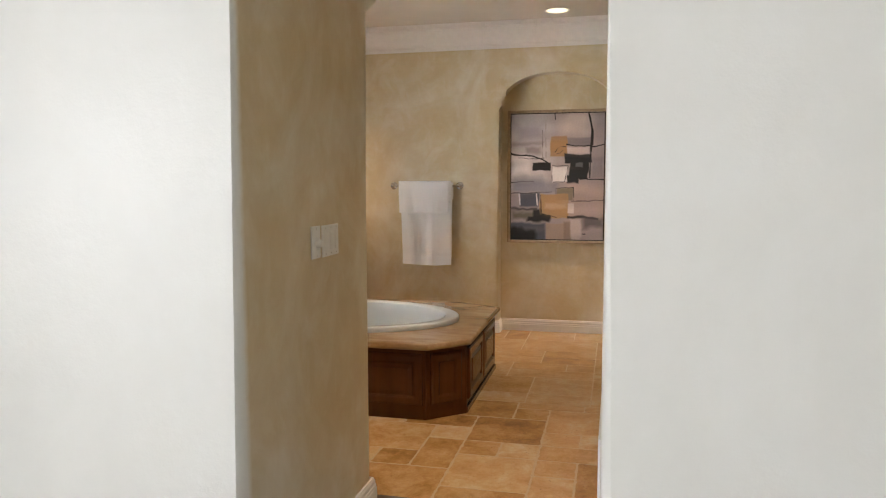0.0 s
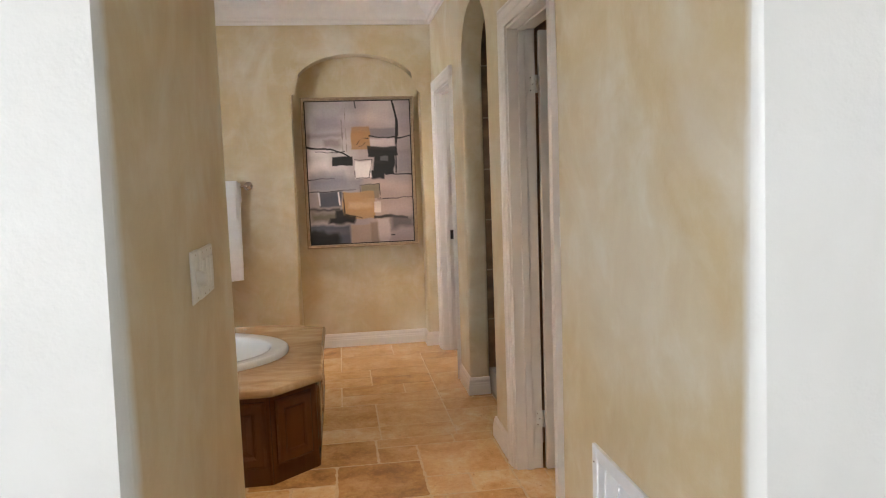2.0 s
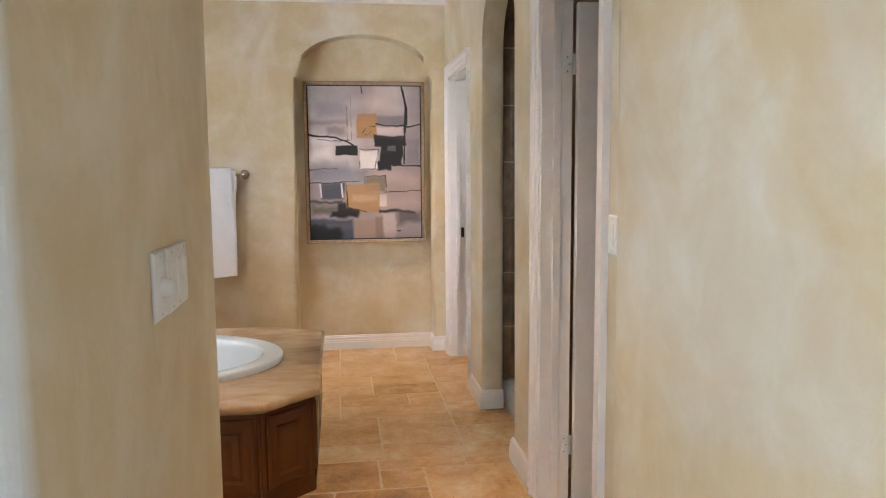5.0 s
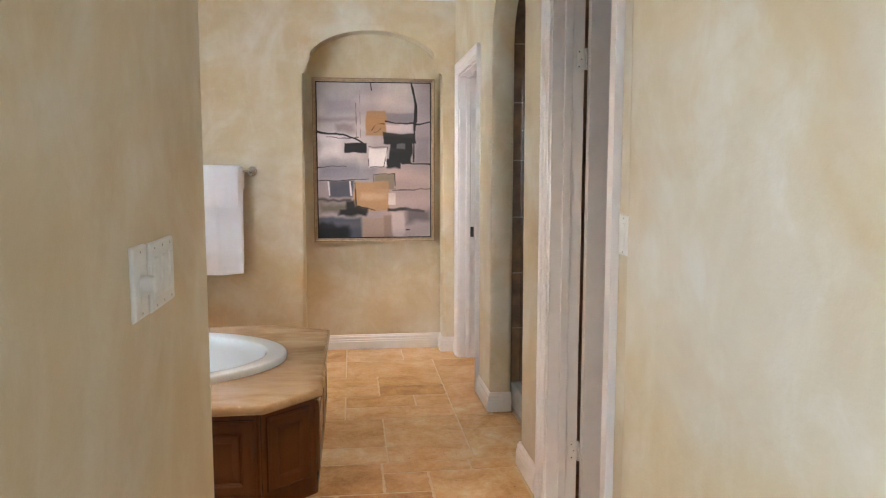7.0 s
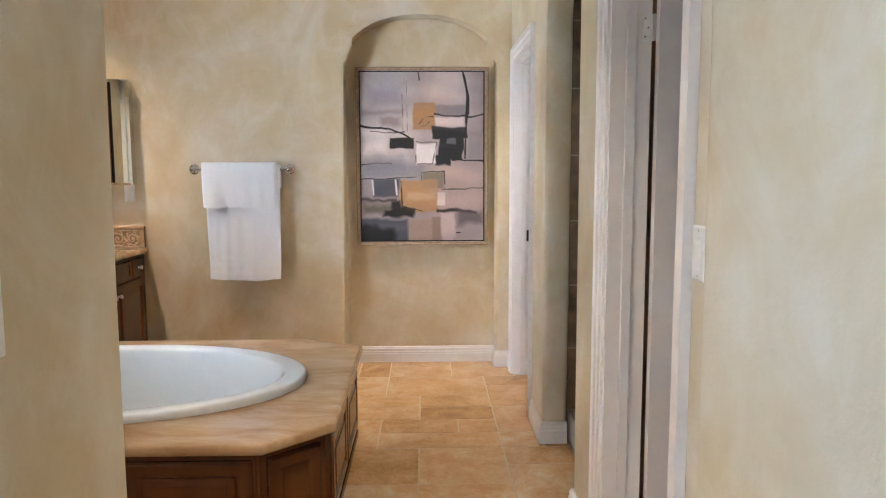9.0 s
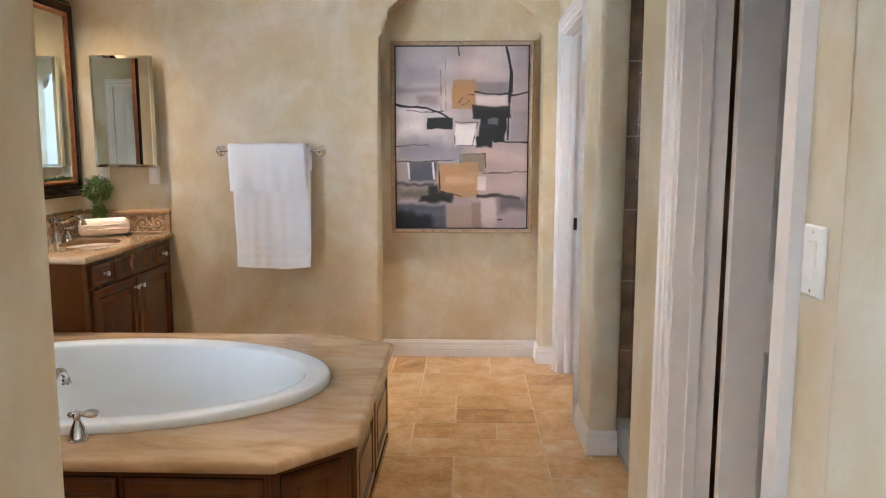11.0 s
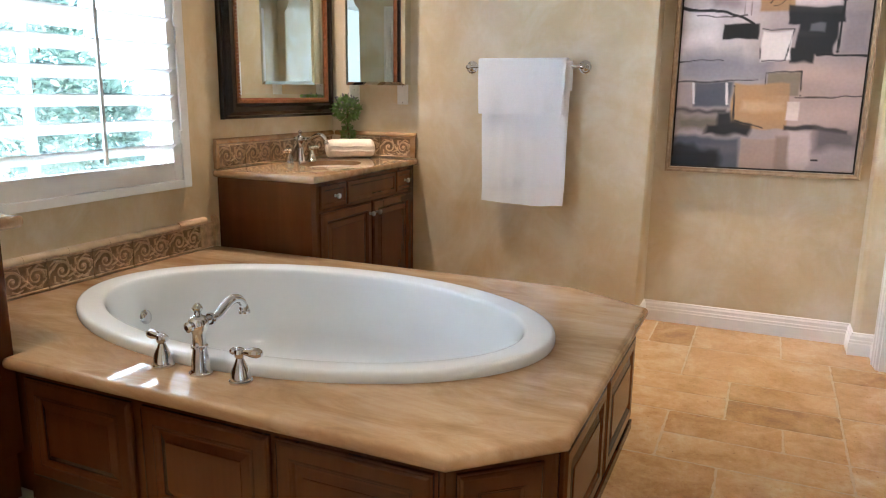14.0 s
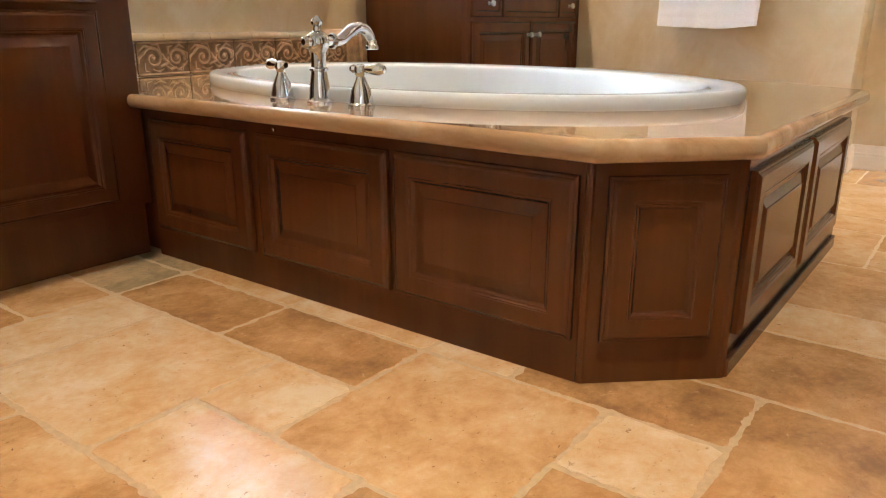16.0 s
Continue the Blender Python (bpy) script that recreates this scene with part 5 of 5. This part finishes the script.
for lo, hi in (((XW - 0.12, WY0, WZ0), (XW - 0.07, WY0 + 0.05, WZ1)), ((XW - 0.12, WY1 - 0.05, WZ0), (XW - 0.07, WY1, WZ1)), ((XW - 0.12, WY0 + 0.05, WZ0), (XW - 0.07, WY1 - 0.05, WZ0 + 0.05)),
               ((XW - 0.12, WY0 + 0.05, WZ1 - 0.05), (XW - 0.07, WY1 - 0.05, WZ1)), ((XW - 0.115, 5.64, WZ0 + 0.05), (XW - 0.075, 5.675, WZ1 - 0.05)), ((XW - 0.114, WY0 + 0.05, 1.80), (XW - 0.076, WY1 - 0.05, 1.83))):
    box(bm, lo, hi, 0.003)
part("sash", bm, SHUTTER, win)
pane = part("pane", B((XW - 0.098, WY0 + 0.04, WZ0 + 0.04), (XW - 0.092, WY1 - 0.04, WZ1 - 0.04)), GLASS, win)
pane.visible_shadow = False

# ---- loose things on the vanity ----
roll = thing("rolled_towel", (-3.06, 7.93, CZ), "cream terry towel rolled up on a travertine vanity top", "towel")
bm = bmesh.new()
axis = Vector((0.77, 0.64, 0)).normalized()
side = Vector((-axis.y, axis.x, 0))
half = 0.168
base_ = Vector((-3.075, 7.90, CZ + 0.001))
rings = []
for k in range(29):
    s_ = -half + 2 * half * k / 28
    end = 1 - 0.30 * max(0.0, (abs(s_) - half + 0.03) / 0.03) ** 2
    ring = []
    for j in range(32):
        q = 2 * math.pi * j / 32
        c_, d_ = math.cos(q), math.sin(q)
        wob = 1 + 0.05 * noise.noise(Vector((s_ * 9, c_ * 1.6, d_ * 1.6)))
        u_ = 0.094 * end * wob * math.copysign(abs(c_) ** 0.72, c_)
        h_ = 0.066 * end * wob * math.copysign(abs(d_) ** 0.72, d_)
        ring.append(base_ + axis * s_ + side * u_ + Z * max(0.0, 0.064 + h_ + 0.008 * (c_ < 0)))
    rings.append(ring)
loops(bm, rings, True, True, True)
part("outer_wrap", bm, PEACH, roll, smooth=True)
for u_, h_ in ((-0.088, 0.088), (-0.094, 0.055), (0.075, 0.112)):
    pts = [base_ + axis * (-half * 0.97 + 2 * half * 0.97 * k / 14) + side * (u_ + 0.002 * math.sin(k * 1.7)) + Z * (h_ + 0.003 * math.sin(k * 0.9)) for k in range(15)]
    part("fold_edge", tube(bmesh.new(), pts, [0.004] + [0.0095] * 13 + [0.004], 8), PEACH, roll, smooth=True)
for sgn in (-1, 1):
    pts = []
    for k in range(26):
        q = k / 25 * 2 * math.pi * 1.7
        g = 1 - 0.75 * k / 25
        pts.append(base_ + axis * sgn * (half + 0.001) + side * 0.056 * g * math.cos(q) + Z * (0.066 + 0.042 * g * math.sin(q)))
    part("rolled_end", tube(bmesh.new(), pts, 0.006, 6), PEACH, roll, smooth=True)

plant = thing("topiary_plant", (-3.17, 8.02, CZ), "small green and lavender topiary in a pot behind a towel", "plant")
part("pot", lathe(bmesh.new(), [(0.032, 0.0), (0.035, 0.004), (0.043, 0.07), (0.047, 0.075), (0.047, 0.085), (0.040, 0.087)], (-3.17, 8.03, CZ), 22), CARVED, plant, "small brown pot", True)
stem = part("stem", tube(bmesh.new(), smooth_line([(-3.17, 8.03, CZ + 0.08), (-3.165, 8.03, CZ + 0.16), (-3.172, 8.028, CZ + 0.24), (-3.168, 8.025, CZ + 0.32)], 4), 0.006, 8), BARK, plant, smooth=True)


def leaves(centre, radii, count, size, seed, hollow=0.45):
    """Many small pointed leaves filling an uneven crown."""
    rnd = random.Random(seed)
    bm = bmesh.new()
    for _ in range(count):
        d = Vector((rnd.gauss(0, 1), rnd.gauss(0, 1), rnd.gauss(0, 1))).normalized()
        lump = 1 + 0.32 * noise.noise(d * 2.4 + Vector((seed, 0, 0)))
        c = Vector(centre) + Vector([d[i] * radii[i] * lump * (hollow + (1 - hollow) * rnd.random() ** 0.5) for i in range(3)])
        u = (d + Vector((rnd.uniform(-1, 1), rnd.uniform(-1, 1), rnd.uniform(-0.6, 1)))).normalized()
        w = u.orthogonal().normalized()
        w = Matrix.Rotation(rnd.uniform(0, 6.28), 3, u) @ w
        n = u.cross(w)
        s = size * rnd.uniform(0.6, 1.3)
        vs = [bm.verts.new(c + q) for q in (Vector((0, 0, 0)), u * s * 0.5 + w * s * 0.26, u * s + n * s * 0.15, u * s * 0.5 - w * s * 0.26)]
        bm.faces.new(vs)
    return bm


part("crown", leaves((-3.168, 8.015, CZ + 0.345), (0.098, 0.075, 0.078), 460, 0.038, 3, 0.35), LEAF, plant, kind="stuff")
part("blossom", leaves((-3.168, 8.012, CZ + 0.395), (0.098, 0.08, 0.055), 110, 0.022, 8), LAVENDER, plant, "dusty lavender tips", kind="stuff")
part("lower_leaves", leaves((-3.168, 8.028, CZ + 0.155), (0.045, 0.04, 0.065), 260, 0.028, 5), LEAF, plant, kind="stuff")

# ---- garden outside the window ----
solo("ground", B((-400, -400, -0.5), (400, 400, -0.3)), PAVING, "pale paved garden ground outside the window", kind="structure")
bk = Mat("bright_hazy_distance", (0.8, 0.8, 0.8), 1.0)
patch = bk.noise(0.55, 5, (1, 1, 1.3), 0.6, 0.7)
bk.link(bk.ramp(patch, (0.40, (0.45, 0.68, 0.66)), (0.52, (0.80, 0.92, 1.0)), (0.70, (0.88, 0.95, 1.0))), bk.b.inputs["Emission Color"])
bk.b.inputs["Emission Strength"].default_value = 66.0
# unseen glowing wall added beside the window to brighten the back wall and towel
bs = Mat("added_side_glow", (0.8, 0.8, 0.8), 1.0)
bs.link(bs.ramp(bs.noise(0.4, 4), (0.35, (0.75, 0.88, 0.98)), (0.6, (0.9, 0.96, 1.0))), bs.b.inputs["Emission Color"])
bs.b.inputs["Emission Strength"].default_value = 140.0
solo("backdrop_side", B((-12.0, 2.3, -0.3), (-4.36, 2.5, 9.0)), bs.m, "unseen glowing wall added outside to light the bathroom back wall", kind="structure")
solo("backdrop", B((-12.2, 2.5, -0.3), (-12.0, 24, 10)), bk.m, "bright hazy garden distance beyond the window", kind="structure")
for i, (x, y, r, h) in enumerate(((-8.2, 8.1, 1.1, 3.8), (-8.7, 9.4, 0.9, 3.1), (-9.4, 10.9, 1.0, 1.7))):
    sh = thing("garden_shrub", (x, y, -0.3), "leafy green garden shrub standing outside a window", "shrub", "garden shrubs")
    for q in range(5):
        an = q * 1.256 + i
        part("branch", tube(bmesh.new(), smooth_line([(x, y, -0.31), (x + 0.2 * math.cos(an), y + 0.2 * math.sin(an), h * 0.35), (x + 0.45 * r * math.cos(an), y + 0.45 * r * math.sin(an), h * 0.75)], 3), [0.035 * (1 - 0.11 * k) for k in range(7)], 6), BARK, sh)
    part("foliage", leaves((x, y, h * 0.55), (r, r, h * 0.55), 9000, 0.12, 20 + i, 0.3), SHRUB, sh, kind="stuff")

# ---- floor tiles, laid in a mixed pattern ----
MOD, OX, OY = 0.2545, -1.424, 4.370
rnd = random.Random(11)
NX0, NX1, NY0, NY1 = -8, 8, -3, 16
SEAM = 5                    # from this row on the tiles are laid to a shifted line
taken = {}
laid = []


def lay(i, j, w, h):
    cells = [(i + a, j + b) for a in range(w) for b in range(h)]
    if any(c in taken for c in cells):
        return False
    for c in cells:
        taken[c] = 1
    laid.append((i, j, w, h))
    return True


# the tiles in front of the tub lie as they are, the rest in a random mix
for spec in ((0, 0, 2, 2), (-1, 0, 1, 1), (-2, 1, 2, 1), (-4, 1, 2, 1), (-1, -1, 2, 1), (-3, -1, 2, 2), (-4, -1, 1, 2), (-6, 0, 2, 1), (-5, 1, 1, 1), (-6, 2, 2, 1), (-4, 2, 2, 1), (-2, 2, 2, 1), (0, 2, 1, 1), (1, 2, 2, 1), (2, 1, 1, 1),
             (2, -1, 1, 2), (3, 1, 2, 2), (2, 3, 2, 2), (1, -1, 1, 1), (-2, -3, 3, 2), (1, -3, 2, 2), (4, 10, 2, 1), (6, 13, 2, 1),
             (5, 9, 1, 1), (3, 9, 2, 1), (6, 9, 2, 2), (3, 8, 3, 1), (6, 7, 2, 1), (4, 6, 2, 2), (2, 6, 2, 2), (4, 11, 2, 1), (2, 10, 2, 1), (2, 11, 2, 1), (3, 12, 3, 2)):
    lay(*spec)
for j in range(NY0, NY1):
    for i in range(NX0, NX1):
        if (i, j) in taken:
            continue
        sizes = [(3, 2), (2, 2), (2, 2), (2, 1), (2, 1), (1, 2), (1, 1), (1, 1)]
        rnd.shuffle(sizes)
        for w, h in sizes + [(1, 1)]:
            if i + w <= NX1 and j + h <= NY1 and not j < SEAM < j + h and lay(i, j, w, h):
                break
DARK = {(4, 10), (6, 13), (-4, 1), (-2, 1), (1, 2), (2, 3), (3, 1)}
PALE = {(-1, 0), (-1, -1), (-3, -1), (-4, -1), (-2, 2), (0, 2), (2, 1)}
GREY = {(-5, 1), (-6, 2)}
floor_ob = bpy.data.objects["floor"]
FX0, FX1, FY0, FY1 = XW + 0.0, XR + 0.155, 3.66, NICHE
for i, j, w, h in laid:
    ox, oy = (OX + 0.15 * MOD, OY - 0.42 * MOD) if j >= SEAM else (OX, OY)
    x0, y0, x1, y1 = ox + i * MOD, oy + j * MOD, ox + (i + w) * MOD, oy + (j + h) * MOD
    if j < SEAM:
        y1 = min(y1, OY + (SEAM - 0.42) * MOD)
    aisle = OY + j * MOD > 5.2
    g = 0.0042 if aisle else 0.0065
    x0, y0, x1, y1 = max(x0 + g, FX0), max(y0 + g, FY0), min(x1 - g, FX1), min(y1 - g, FY1)
    if x1 - x0 < 0.02 or y1 - y0 < 0.02:
        continue
    if x1 < -2.9 or (x0 > -3.3 and x1 < -0.85 and y0 > 5.02 and y1 < 6.6):
        continue
    cx, cy = (x0 + x1) / 2, (y0 + y1) / 2
    # a slightly ragged, chipped outline
    pts = []
    for a, b, c, d in ((x0, y0, x1, y0), (x1, y0, x1, y1), (x1, y1, x0, y1), (x0, y1, x0, y0)):
        n = max(3, int(math.hypot(c - a, d - b) / 0.012))
        for k in range(n):
            t = k / n
            p = Vector((a + (c - a) * t, b + (d - b) * t, 0))
            off = (0.0045 if aisle else 0.0075) * noise.noise(p * 19) + (0.004 if aisle else 0.0065) * noise.noise(p * 60)
            q = Vector((cx, cy, 0)) - p
            p = p + q.normalized() * (0.001 + off + (0.006 if k == 0 else 0))
            pts.append((p.x - cx, p.y - cy))
    bm = bmesh.new()
    lift = rnd.uniform(-0.0004, 0.0004)
    inn = [(u * 0.992, v * 0.992) for u, v in pts]
    loops(bm, [[(u, v, -0.010) for u, v in pts], [(u, v, -0.0007) for u, v in pts], [(u, v, lift) for u, v in inn]], True, False, True)
    ob = put("tile", bm, DARKTILE if (i, j) in DARK else PALETILE if (i, j) in PALE else GREYTILE if (i, j) in GREY else TILE)
    ob.location = (cx, cy, 0)
    ob.parent = floor_ob
